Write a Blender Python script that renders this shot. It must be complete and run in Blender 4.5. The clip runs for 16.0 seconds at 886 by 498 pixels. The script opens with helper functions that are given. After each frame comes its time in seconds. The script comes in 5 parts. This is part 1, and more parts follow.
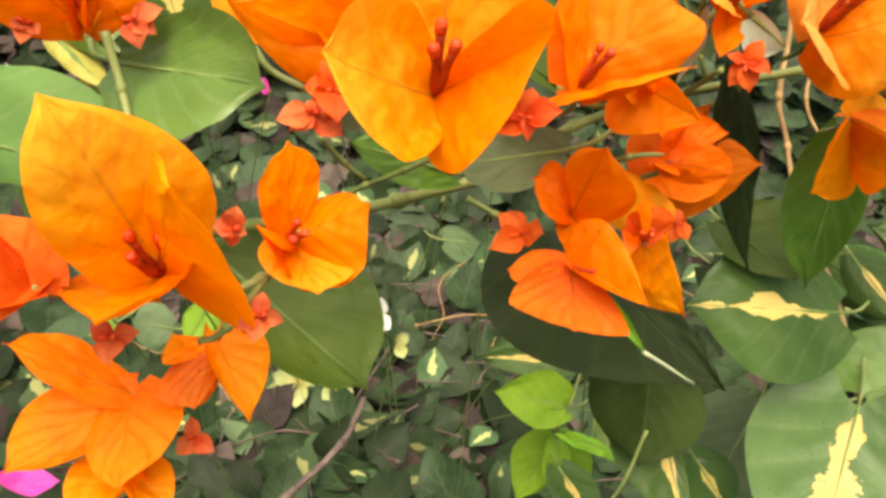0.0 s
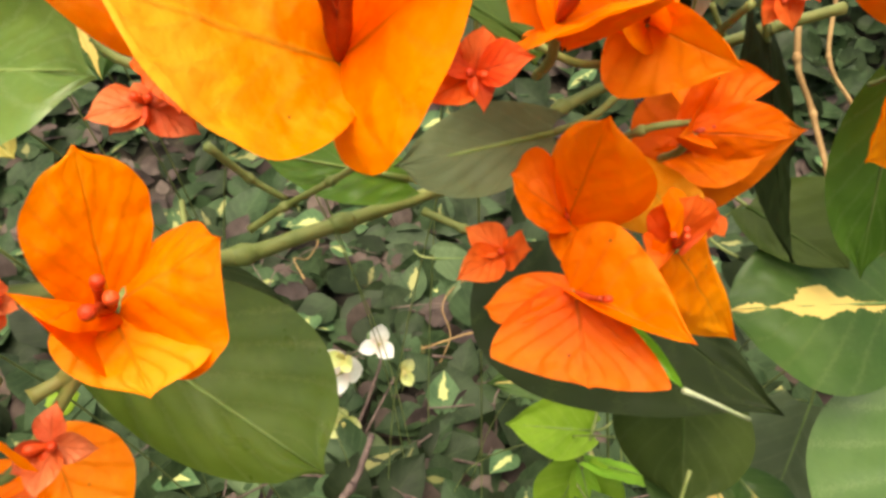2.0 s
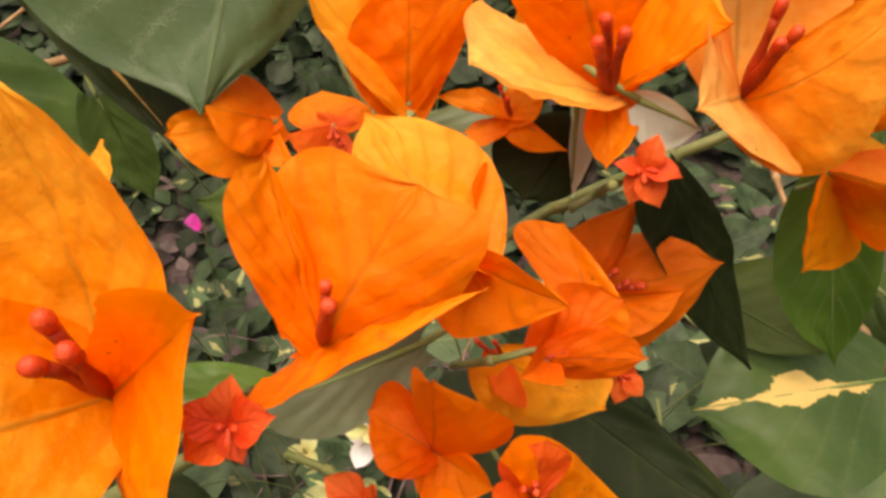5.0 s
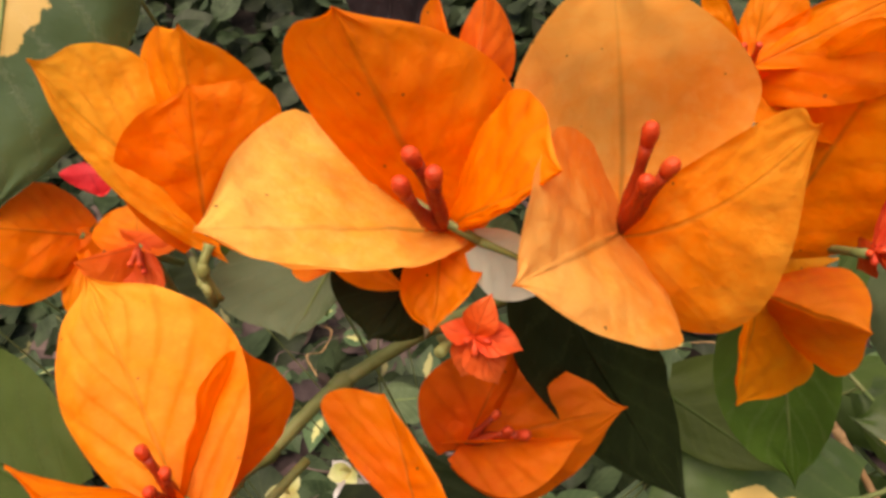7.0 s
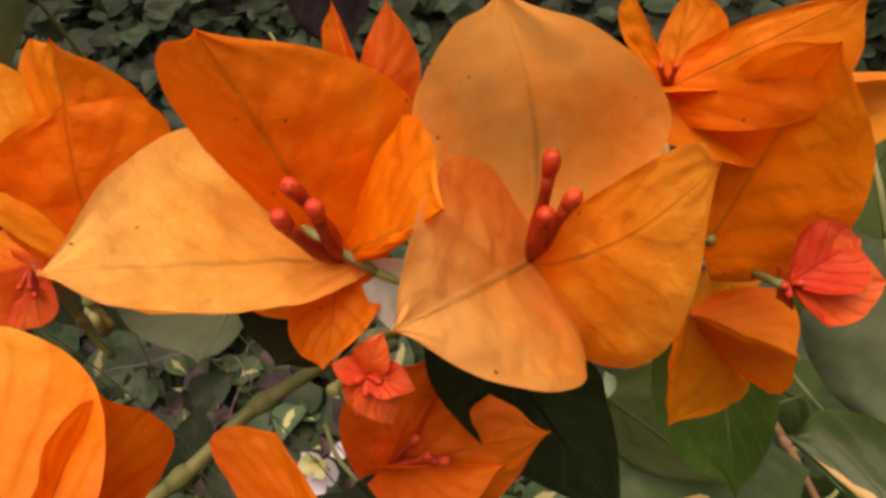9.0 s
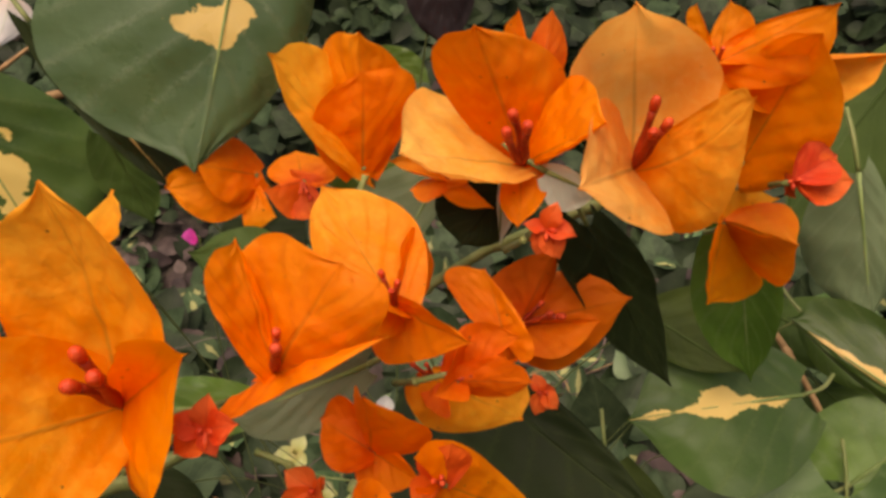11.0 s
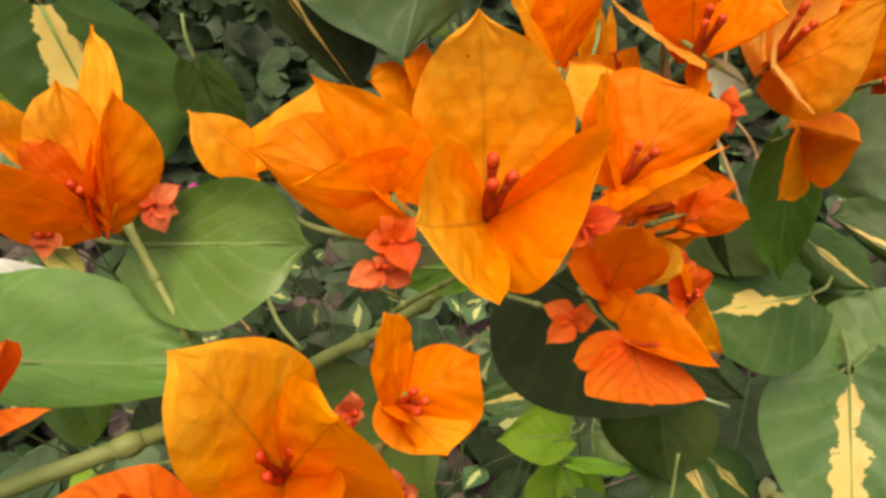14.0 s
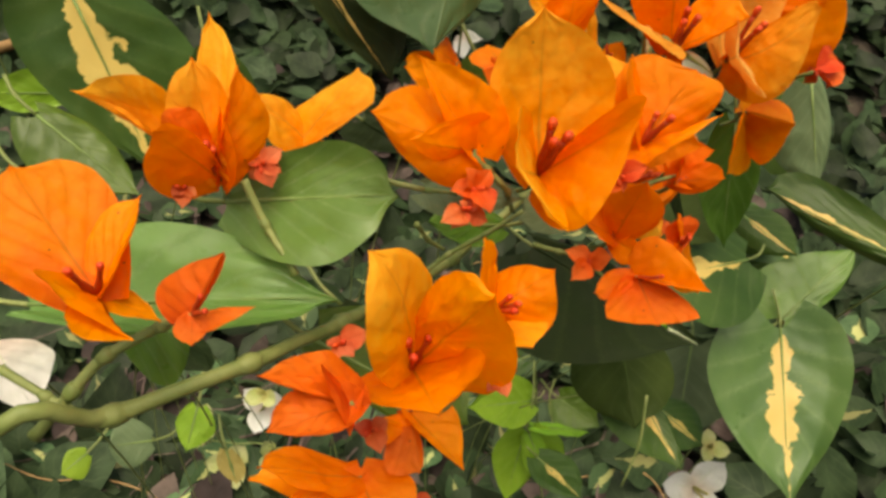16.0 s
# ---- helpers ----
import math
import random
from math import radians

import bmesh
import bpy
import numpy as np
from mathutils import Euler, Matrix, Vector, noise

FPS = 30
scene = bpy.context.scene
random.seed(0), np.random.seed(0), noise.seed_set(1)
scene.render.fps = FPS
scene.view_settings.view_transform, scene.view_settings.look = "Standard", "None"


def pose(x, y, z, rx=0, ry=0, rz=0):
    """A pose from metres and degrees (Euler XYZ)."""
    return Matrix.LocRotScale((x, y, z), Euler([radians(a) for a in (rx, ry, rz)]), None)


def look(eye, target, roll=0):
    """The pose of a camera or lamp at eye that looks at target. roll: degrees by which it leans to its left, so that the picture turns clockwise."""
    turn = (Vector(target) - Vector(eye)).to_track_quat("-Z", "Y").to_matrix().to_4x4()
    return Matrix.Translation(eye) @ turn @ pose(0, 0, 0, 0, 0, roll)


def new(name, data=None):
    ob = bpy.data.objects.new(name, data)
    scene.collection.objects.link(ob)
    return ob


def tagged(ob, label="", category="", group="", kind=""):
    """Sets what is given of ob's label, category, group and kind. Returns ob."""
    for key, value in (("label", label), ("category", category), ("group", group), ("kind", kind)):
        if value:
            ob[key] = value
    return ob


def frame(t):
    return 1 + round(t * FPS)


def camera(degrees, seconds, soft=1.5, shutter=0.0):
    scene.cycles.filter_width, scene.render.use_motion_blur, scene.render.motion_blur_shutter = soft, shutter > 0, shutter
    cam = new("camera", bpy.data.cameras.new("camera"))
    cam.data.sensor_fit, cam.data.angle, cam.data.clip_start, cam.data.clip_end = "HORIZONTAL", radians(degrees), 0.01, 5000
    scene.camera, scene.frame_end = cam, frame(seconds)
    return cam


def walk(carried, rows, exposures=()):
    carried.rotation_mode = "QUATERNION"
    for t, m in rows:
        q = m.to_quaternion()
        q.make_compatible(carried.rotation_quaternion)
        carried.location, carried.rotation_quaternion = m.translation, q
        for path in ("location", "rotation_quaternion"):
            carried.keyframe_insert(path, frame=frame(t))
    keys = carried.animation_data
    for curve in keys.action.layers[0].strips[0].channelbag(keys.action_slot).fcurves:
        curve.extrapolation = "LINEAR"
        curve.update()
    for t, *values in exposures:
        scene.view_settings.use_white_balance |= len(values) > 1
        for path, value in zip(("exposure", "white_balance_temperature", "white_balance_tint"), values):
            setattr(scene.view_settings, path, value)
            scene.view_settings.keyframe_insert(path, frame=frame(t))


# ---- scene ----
cam = camera(65.6, 16.0, soft=3.2)
# seconds, eye, target, roll
PATH = [
    (0, (0.01032, -0.00020, 0.76276), (0.01828, 0.25845, 0.61099), 5.21),
    (0.5, (0.00216, 0.00757, 0.75241), (0.00820, 0.26683, 0.60160), 3.91),
    (1, (0.01150, 0.02221, 0.74217), (0.01557, 0.28155, 0.59141), 2.24),
    (1.5, (0.01778, 0.03854, 0.73528), (0.02288, 0.29830, 0.58528), 0.75),
    (2, (0.02310, 0.04929, 0.73848), (0.02817, 0.31107, 0.59205), -0.75),
    (2.5, (0.02707, 0.05862, 0.74017), (0.03240, 0.32201, 0.59666), -2.13),
    (3, (0.03209, 0.06623, 0.74600), (0.03569, 0.33095, 0.60491), -3.79),
    (3.5, (0.03613, 0.07278, 0.75500), (0.03672, 0.33881, 0.61634), -5.48),
    (4, (0.04365, 0.06760, 0.76299), (0.03947, 0.33539, 0.62783), -7.51),
    (4.2, (0.04635, 0.06868, 0.76791), (0.04320, 0.33609, 0.63196), -8.34),
    (6.3, (0.09326, 0.09621, 0.77083), (0.07933, 0.36617, 0.64072), -8.69),
    (6.5, (0.09669, 0.10320, 0.77359), (0.08377, 0.37369, 0.64447), -8.61),
    (7, (0.10533, 0.11297, 0.77486), (0.08895, 0.38369, 0.64664), -8.79),
    (7.5, (0.11185, 0.12026, 0.77508), (0.09363, 0.38922, 0.64343), -8.97),
    (8, (0.11932, 0.12230, 0.77538), (0.10336, 0.39021, 0.64132), -8.74),
    (8.2, (0.12033, 0.12362, 0.77518), (0.10728, 0.39157, 0.64089), -8.66),
    (10.3, (0.11000, 0.08849, 0.78628), (0.10271, 0.35596, 0.65061), -7.37),
    (10.5, (0.09780, 0.07281, 0.78825), (0.09101, 0.34074, 0.65347), -7.33),
    (11, (0.07942, 0.04472, 0.79274), (0.07194, 0.31311, 0.65892), -7.82),
    (11.5, (0.05300, 0.03589, 0.79113), (0.05044, 0.30565, 0.65991), -8.06),
    (12, (0.03740, 0.02891, 0.79187), (0.02709, 0.29937, 0.66245), -8.24),
    (12.5, (0.02534, 0.02454, 0.79120), (0.01321, 0.29341, 0.65867), -8.80),
    (13, (0.00668, 0.02412, 0.79243), (0.00776, 0.28888, 0.65136), -7.57),
    (13.5, (-0.01150, 0.01918, 0.78420), (0.01481, 0.28295, 0.64373), -5.58),
    (14, (-0.02424, 0.01348, 0.78198), (0.01981, 0.27530, 0.64230), -4.06),
    (14.5, (-0.03412, 0.00646, 0.77633), (0.01900, 0.26674, 0.63694), -3.61),
    (15, (-0.04318, 0.00372, 0.77358), (0.02323, 0.25956, 0.63168), -2.65),
    (15.5, (-0.05268, -0.00429, 0.77967), (0.02188, 0.24950, 0.63812), -1.70),
    (16, (-0.07134, -0.01706, 0.78863), (0.00519, 0.23648, 0.64772), -1.76),
]
# seconds, stops, kelvin, tint
EXPOSURES = [(0.0, 1.1, 7700, 4), (2.0, 1.05, 7700, 4), (3.0, 1.05, 7700, 5), (3.6, 1.0, 7800, 13), (4.2, 0.86, 7800, 24), (6.5, 0.53, 7900, 24), (7.2, 0.48, 7800, 29), (8.2, 0.04, 7700, 39), (10.5, 0.16, 7800, 29), (11.0, 0.2, 7900, 24), (12.0, 0.7, 7900, 4), (12.5, 0.7, 7900, 4), (14.0, 0.5, 7900, 4), (16.0, 0.42, 7900, 4)]
walk(cam, [(t, look(eye, target, roll)) for t, eye, target, roll in PATH], EXPOSURES)

# ---- light: a bright overcast day in the open ----
SUN_UP, SUN_ROUND = 68.0, 190.0
world = bpy.data.worlds.new("overcast_sky")
scene.world = world
world.use_nodes = True
wn = world.node_tree.nodes
sky = wn.new("ShaderNodeTexSky")
sky.sky_type = "NISHITA"
sky.sun_disc = False
sky.sun_elevation, sky.sun_rotation = radians(SUN_UP), radians(SUN_ROUND)
sky.dust_density, sky.air_density, sky.ozone_density = 6.0, 1.0, 0.4
wn["Background"].inputs["Strength"].default_value = 0.12
world.node_tree.links.new(sky.outputs["Color"], wn["Background"].inputs["Color"])
sun_data = bpy.data.lights.new("sun", "SUN")
sun_data.energy, sun_data.angle, sun_data.color = 2.8, radians(60), (1.0, 0.96, 0.9)
sun = new("sun", sun_data)
ra = radians(SUN_ROUND)
sun_dir = Vector((math.sin(ra) * math.cos(radians(SUN_UP)), math.cos(ra) * math.cos(radians(SUN_UP)), math.sin(radians(SUN_UP))))
sun.matrix_world = look(sun_dir * 5, (0, 0, 0))


# ---- materials ----
class Nodes:
    """A small helper to write node trees in few lines."""

    def __init__(self, name):
        self.mat = bpy.data.materials.new(name)
        self.mat.use_nodes = True
        self.tree = self.mat.node_tree
        self.bsdf = self.tree.nodes["Principled BSDF"]
        self.out = self.tree.nodes["Material Output"]

    def node(self, kind, **values):
        n = self.tree.nodes.new(kind)
        for key, value in values.items():
            setattr(n, key, value)
        return n

    def link(self, a, b):
        self.tree.links.new(a, b)

    def put(self, value, socket):
        if isinstance(value, (int, float, tuple)):
            socket.default_value = value
        else:
            self.link(value, socket)

    def math(self, op, a, b=0.0, clamp=False):
        n = self.node("ShaderNodeMath", operation=op, use_clamp=clamp)
        self.put(a, n.inputs[0])
        self.put(b, n.inputs[1])
        return n.outputs[0]

    def mix(self, fac, a, b, blend="MIX"):
        n = self.node("ShaderNodeMix", data_type="RGBA", blend_type=blend)
        self.put(fac, n.inputs[0])
        self.put(a, n.inputs[6])
        self.put(b, n.inputs[7])
        return n.outputs[2]

    def ramp(self, value, low, high, a=0.0, b=1.0):
        n = self.node("ShaderNodeMapRange", interpolation_type="SMOOTHSTEP")
        self.put(value, n.inputs[0])
        for i, x in zip((1, 2, 3, 4), (low, high, a, b)):
            self.put(x, n.inputs[i])
        return n.outputs[0]

    def noise(self, scale, detail=4.0, where=None, rough=0.55):
        n = self.node("ShaderNodeTexNoise")
        n.inputs["Scale"].default_value, n.inputs["Detail"].default_value = scale, detail
        n.inputs["Roughness"].default_value = rough
        if where is not None:
            self.link(where, n.inputs["Vector"])
        return n.outputs["Fac"]

    def spots(self, scale, where=None):
        n = self.node("ShaderNodeTexVoronoi")
        n.inputs["Scale"].default_value = scale
        if where is not None:
            self.link(where, n.inputs["Vector"])
        return n.outputs["Distance"]

    def place(self):
        """Object coordinates, shifted from object to object."""
        co = self.node("ShaderNodeTexCoord").outputs["Object"]
        rnd = self.node("ShaderNodeObjectInfo").outputs["Random"]
        n = self.node("ShaderNodeVectorMath", operation="ADD")
        self.link(co, n.inputs[0])
        shift = self.node("ShaderNodeCombineXYZ")
        self.link(self.math("MULTIPLY", rnd, 7.0), shift.inputs[0])
        self.link(self.math("MULTIPLY", rnd, 3.0), shift.inputs[1])
        self.link(shift.outputs[0], n.inputs[1])
        return n.outputs[0], rnd

    def uv(self):
        n = self.node("ShaderNodeSeparateXYZ")
        self.link(self.node("ShaderNodeTexCoord").outputs["UV"], n.inputs[0])
        along = n.outputs[0]
        across = self.math("ABSOLUTE", self.math("SUBTRACT", n.outputs[1], 0.5))
        return along, self.math("MULTIPLY", across, 2.0)

    def bump(self, height, strength, distance):
        n = self.node("ShaderNodeBump")
        n.inputs["Strength"].default_value, n.inputs["Distance"].default_value = strength, distance
        self.link(height, n.inputs["Height"])
        return n.outputs[0]

    def finish(self, colour, rough, normal=None, thin=0.0, thin_colour=None, gloss=0.4):
        self.put(colour, self.bsdf.inputs["Base Color"])
        self.put(rough, self.bsdf.inputs["Roughness"])
        self.bsdf.inputs["Specular IOR Level"].default_value = gloss
        if normal is not None:
            self.link(normal, self.bsdf.inputs["Normal"])
        if thin:
            t = self.node("ShaderNodeBsdfTranslucent")
            self.put(thin_colour if thin_colour is not None else colour, t.inputs["Color"])
            m = self.node("ShaderNodeMixShader")
            m.inputs[0].default_value = thin
            self.link(self.bsdf.outputs[0], m.inputs[1])
            self.link(t.outputs[0], m.inputs[2])
            self.link(m.outputs[0], self.out.inputs["Surface"])
        return self.mat


def side_veins(n, along, across, count, slant, sharp):
    """Thin side veins that leave the midrib at a slant, and the midrib itself: 1 on a vein."""
    run = n.math("SUBTRACT", n.math("MULTIPLY", along, count), n.math("MULTIPLY", n.math("POWER", across, 0.8), slant))
    run = n.math("ADD", run, n.math("MULTIPLY", n.noise(90, 2), 0.7))
    phase = n.math("FRACT", run)
    off = n.math("ABSOLUTE", n.math("SUBTRACT", phase, 0.5))
    side = n.ramp(off, 0.0, sharp, 1.0, 0.0)
    rib = n.ramp(across, 0.0, 0.05, 1.0, 0.0)
    return side, rib


def bract_material(name, low, high, pale, rib_colour, thin=0.46):
    n = Nodes(name)
    co, rnd = n.place()
    along, across = n.uv()
    big = n.noise(38, 3, co)
    fine = n.noise(420, 5, co)
    side, rib = side_veins(n, along, across, 5.5, 2.4, 0.10)
    colour = n.mix(n.ramp(big, 0.35, 0.68), low, high)
    colour = n.mix(n.math("MULTIPLY", n.ramp(along, 0.25, 1.0), 0.45), colour, pale)
    colour = n.mix(n.math("MULTIPLY", n.ramp(fine, 0.4, 0.75), 0.28), colour, pale)
    colour = n.mix(n.math("MULTIPLY", side, 0.07), colour, low)
    net = n.node("ShaderNodeTexVoronoi", feature="DISTANCE_TO_EDGE")
    net.inputs["Scale"].default_value = 210
    n.link(co, net.inputs["Vector"])
    colour = n.mix(n.math("MULTIPLY", n.ramp(net.outputs["Distance"], 0.0, 0.09, 1.0, 0.0), 0.16), colour, low)
    colour = n.mix(n.math("MULTIPLY", n.ramp(n.noise(85, 4, co), 0.45, 0.7), 0.35), colour, pale)
    colour = n.mix(n.math("MULTIPLY", n.ramp(n.noise(15, 3, co), 0.45, 0.75), 0.18), colour, low)
    deeper = n.mix(1.0, colour, (0.92, 0.66, 0.55, 1), "MULTIPLY")
    colour = n.mix(n.ramp(along, 0.02, 0.5, 0.6, 0.0), colour, deeper)
    ribfade = n.math("MULTIPLY", rib, n.ramp(along, 0.05, 0.85, 0.62, 0.16))
    colour = n.mix(ribfade, colour, rib_colour)
    speck = n.ramp(n.spots(190, co), 0.05, 0.075, 1.0, 0.0)
    speck = n.math("MULTIPLY", speck, n.ramp(n.noise(60, 2, co), 0.48, 0.56))
    colour = n.mix(n.math("MULTIPLY", speck, 0.75), colour, (0.16, 0.05, 0.012, 1))
    tone = n.node("ShaderNodeHueSaturation")
    n.link(n.math("ADD", n.math("MULTIPLY", rnd, 0.012), 0.496), tone.inputs["Hue"])
    n.link(n.math("ADD", n.math("MULTIPLY", rnd, 0.12), 0.97), tone.inputs["Value"])
    n.link(colour, tone.inputs["Color"])
    colour = tone.outputs[0]
    height = n.math("ADD", n.math("MULTIPLY", n.noise(190, 5, co), 1.0), n.math("MULTIPLY", side, -0.09))
    height = n.math("ADD", height, n.math("MULTIPLY", rib, -0.22))
    height = n.math("ADD", height, n.math("MULTIPLY", n.noise(900, 3, co), 0.12))
    deep = n.mix(0.35, colour, n.mix(1.0, colour, colour, "MULTIPLY"))
    return n.finish(colour, 0.58, n.bump(height, 0.7, 0.0012), thin, deep, 0.22)


def leaf_material(name, low, high, vein, blotch=None, rough=0.36, thin=0.22, cream=(0.70, 0.52, 0.15, 1), many=False, gloss=0.26, middle=0.45, fall=0.35):
    n = Nodes(name)
    co, rnd = n.place()
    if many:
        island = n.node("ShaderNodeNewGeometry").outputs["Random Per Island"]
        rnd = n.math("FRACT", n.math("ADD", n.math("MULTIPLY", rnd, 5.0), n.math("MULTIPLY", island, 3.0)))
    along, across = n.uv()
    side, rib = side_veins(n, along, across, 6.0, 2.2, 0.09)
    big = n.noise(26, 4, co)
    colour = n.mix(n.ramp(big, 0.3, 0.7), low, high)
    colour = n.mix(n.math("MULTIPLY", n.ramp(n.noise(500, 4, co), 0.42, 0.75), 0.22), colour, high)
    colour = n.mix(n.math("MULTIPLY", side, 0.3), colour, vein)
    colour = n.mix(n.math("MULTIPLY", rib, 0.4), colour, vein)
    if blotch:
        ragged = n.math("ADD", n.math("MULTIPLY", n.noise(55, 5, co, 0.6), 0.9), n.math("MULTIPLY", across, -blotch))
        ragged = n.math("ADD", ragged, n.math("MULTIPLY", n.math("ABSOLUTE", n.math("SUBTRACT", along, middle)), -fall))
        colour = n.mix(n.ramp(ragged, 0.22, 0.245), colour, cream)
    dust = n.ramp(n.spots(310, co), 0.04, 0.07, 1.0, 0.0)
    dust = n.math("MULTIPLY", dust, n.ramp(n.noise(90, 2, co), 0.5, 0.6))
    colour = n.mix(n.math("MULTIPLY", dust, 0.14), colour, (0.5, 0.52, 0.42, 1))
    tone = n.node("ShaderNodeHueSaturation")
    n.link(n.math("ADD", n.math("MULTIPLY", rnd, 0.03), 0.485), tone.inputs["Hue"])
    spread, least = (0.95, 0.42) if many else (0.35, 0.82)
    n.link(n.math("ADD", n.math("MULTIPLY", rnd, spread), least), tone.inputs["Value"])
    n.link(colour, tone.inputs["Color"])
    height = n.math("ADD", n.math("MULTIPLY", n.noise(240, 4, co), 0.4), n.math("MULTIPLY", side, -0.12))
    height = n.math("ADD", height, n.math("MULTIPLY", rib, -0.35))
    sheen = n.ramp(n.noise(70, 3, co), 0.3, 0.7, rough - 0.06, rough + 0.14)
    return n.finish(tone.outputs[0], sheen, n.bump(height, 0.5, 0.0012), thin, None, gloss)


def bark_material(name, low, high, scale=260, rough=0.7):
    n = Nodes(name)
    co, rnd = n.place()
    big, fine = n.noise(scale * 0.3, 4, co), n.noise(scale * 2.0, 5, co)
    colour = n.mix(n.ramp(big, 0.35, 0.68), low, high)
    colour = n.mix(n.math("MULTIPLY", n.ramp(fine, 0.55, 0.75), 0.4), colour, low)
    return n.finish(colour, rough, n.bump(fine, 0.5, 0.0008), 0, None, 0.3)


BRACT = {
    "o": bract_material("orange_bract", (0.88, 0.170, 0.0016, 1), (0.94, 0.235, 0.003, 1), (0.97, 0.345, 0.012, 1), (0.42, 0.14, 0.012, 1)),
    "l": bract_material("golden_bract", (0.90, 0.235, 0.004, 1), (0.95, 0.33, 0.010, 1), (0.98, 0.50, 0.050, 1), (0.48, 0.20, 0.02, 1)),
    "r": bract_material("red_orange_bract", (0.66, 0.072, 0.006, 1), (0.80, 0.12, 0.008, 1), (0.86, 0.19, 0.02, 1), (0.30, 0.06, 0.01, 1)),
}
# orange deepened to paint in the shade below the upper flowers
BRACT["e"] = bract_material("shaded_orange_bract", (0.82, 0.125, 0.0015, 1), (0.89, 0.170, 0.003, 1), (0.93, 0.245, 0.010, 1), (0.40, 0.10, 0.01, 1))
# truly paler bracts, and overhead light on up-facing ones put into the colour
BRACT["p"] = bract_material("pale_and_toplit_bract", (0.94, 0.36, 0.036, 1), (0.96, 0.48, 0.085, 1), (0.98, 0.64, 0.19, 1), (0.45, 0.20, 0.03, 1))
YOUNG = {"y": bract_material("young_red_bract", (0.58, 0.045, 0.005, 1), (0.72, 0.085, 0.010, 1), (0.76, 0.17, 0.045, 1), (0.30, 0.05, 0.02, 1), 0.3)}
YOUNG["z"] = bract_material("young_salmon_bract", (0.52, 0.062, 0.016, 1), (0.64, 0.115, 0.036, 1), (0.72, 0.24, 0.11, 1), (0.30, 0.05, 0.02, 1), 0.3)
WHITE = bract_material("white_bract", (0.56, 0.57, 0.50, 1), (0.68, 0.67, 0.64, 1), (0.76, 0.74, 0.73, 1), (0.46, 0.54, 0.30, 1), 0.3)
LIME = bract_material("cream_green_young_bract", (0.34, 0.38, 0.10, 1), (0.50, 0.52, 0.22, 1), (0.62, 0.60, 0.36, 1), (0.26, 0.36, 0.08, 1), 0.3)
PINK = bract_material("magenta_bract", (0.60, 0.02, 0.30, 1), (0.75, 0.05, 0.42, 1), (0.80, 0.14, 0.5, 1), (0.35, 0.02, 0.15, 1), 0.3)
SCARLET = bract_material("scarlet_bract", (0.62, 0.015, 0.03, 1), (0.78, 0.03, 0.05, 1), (0.82, 0.08, 0.1, 1), (0.35, 0.02, 0.03, 1), 0.3)
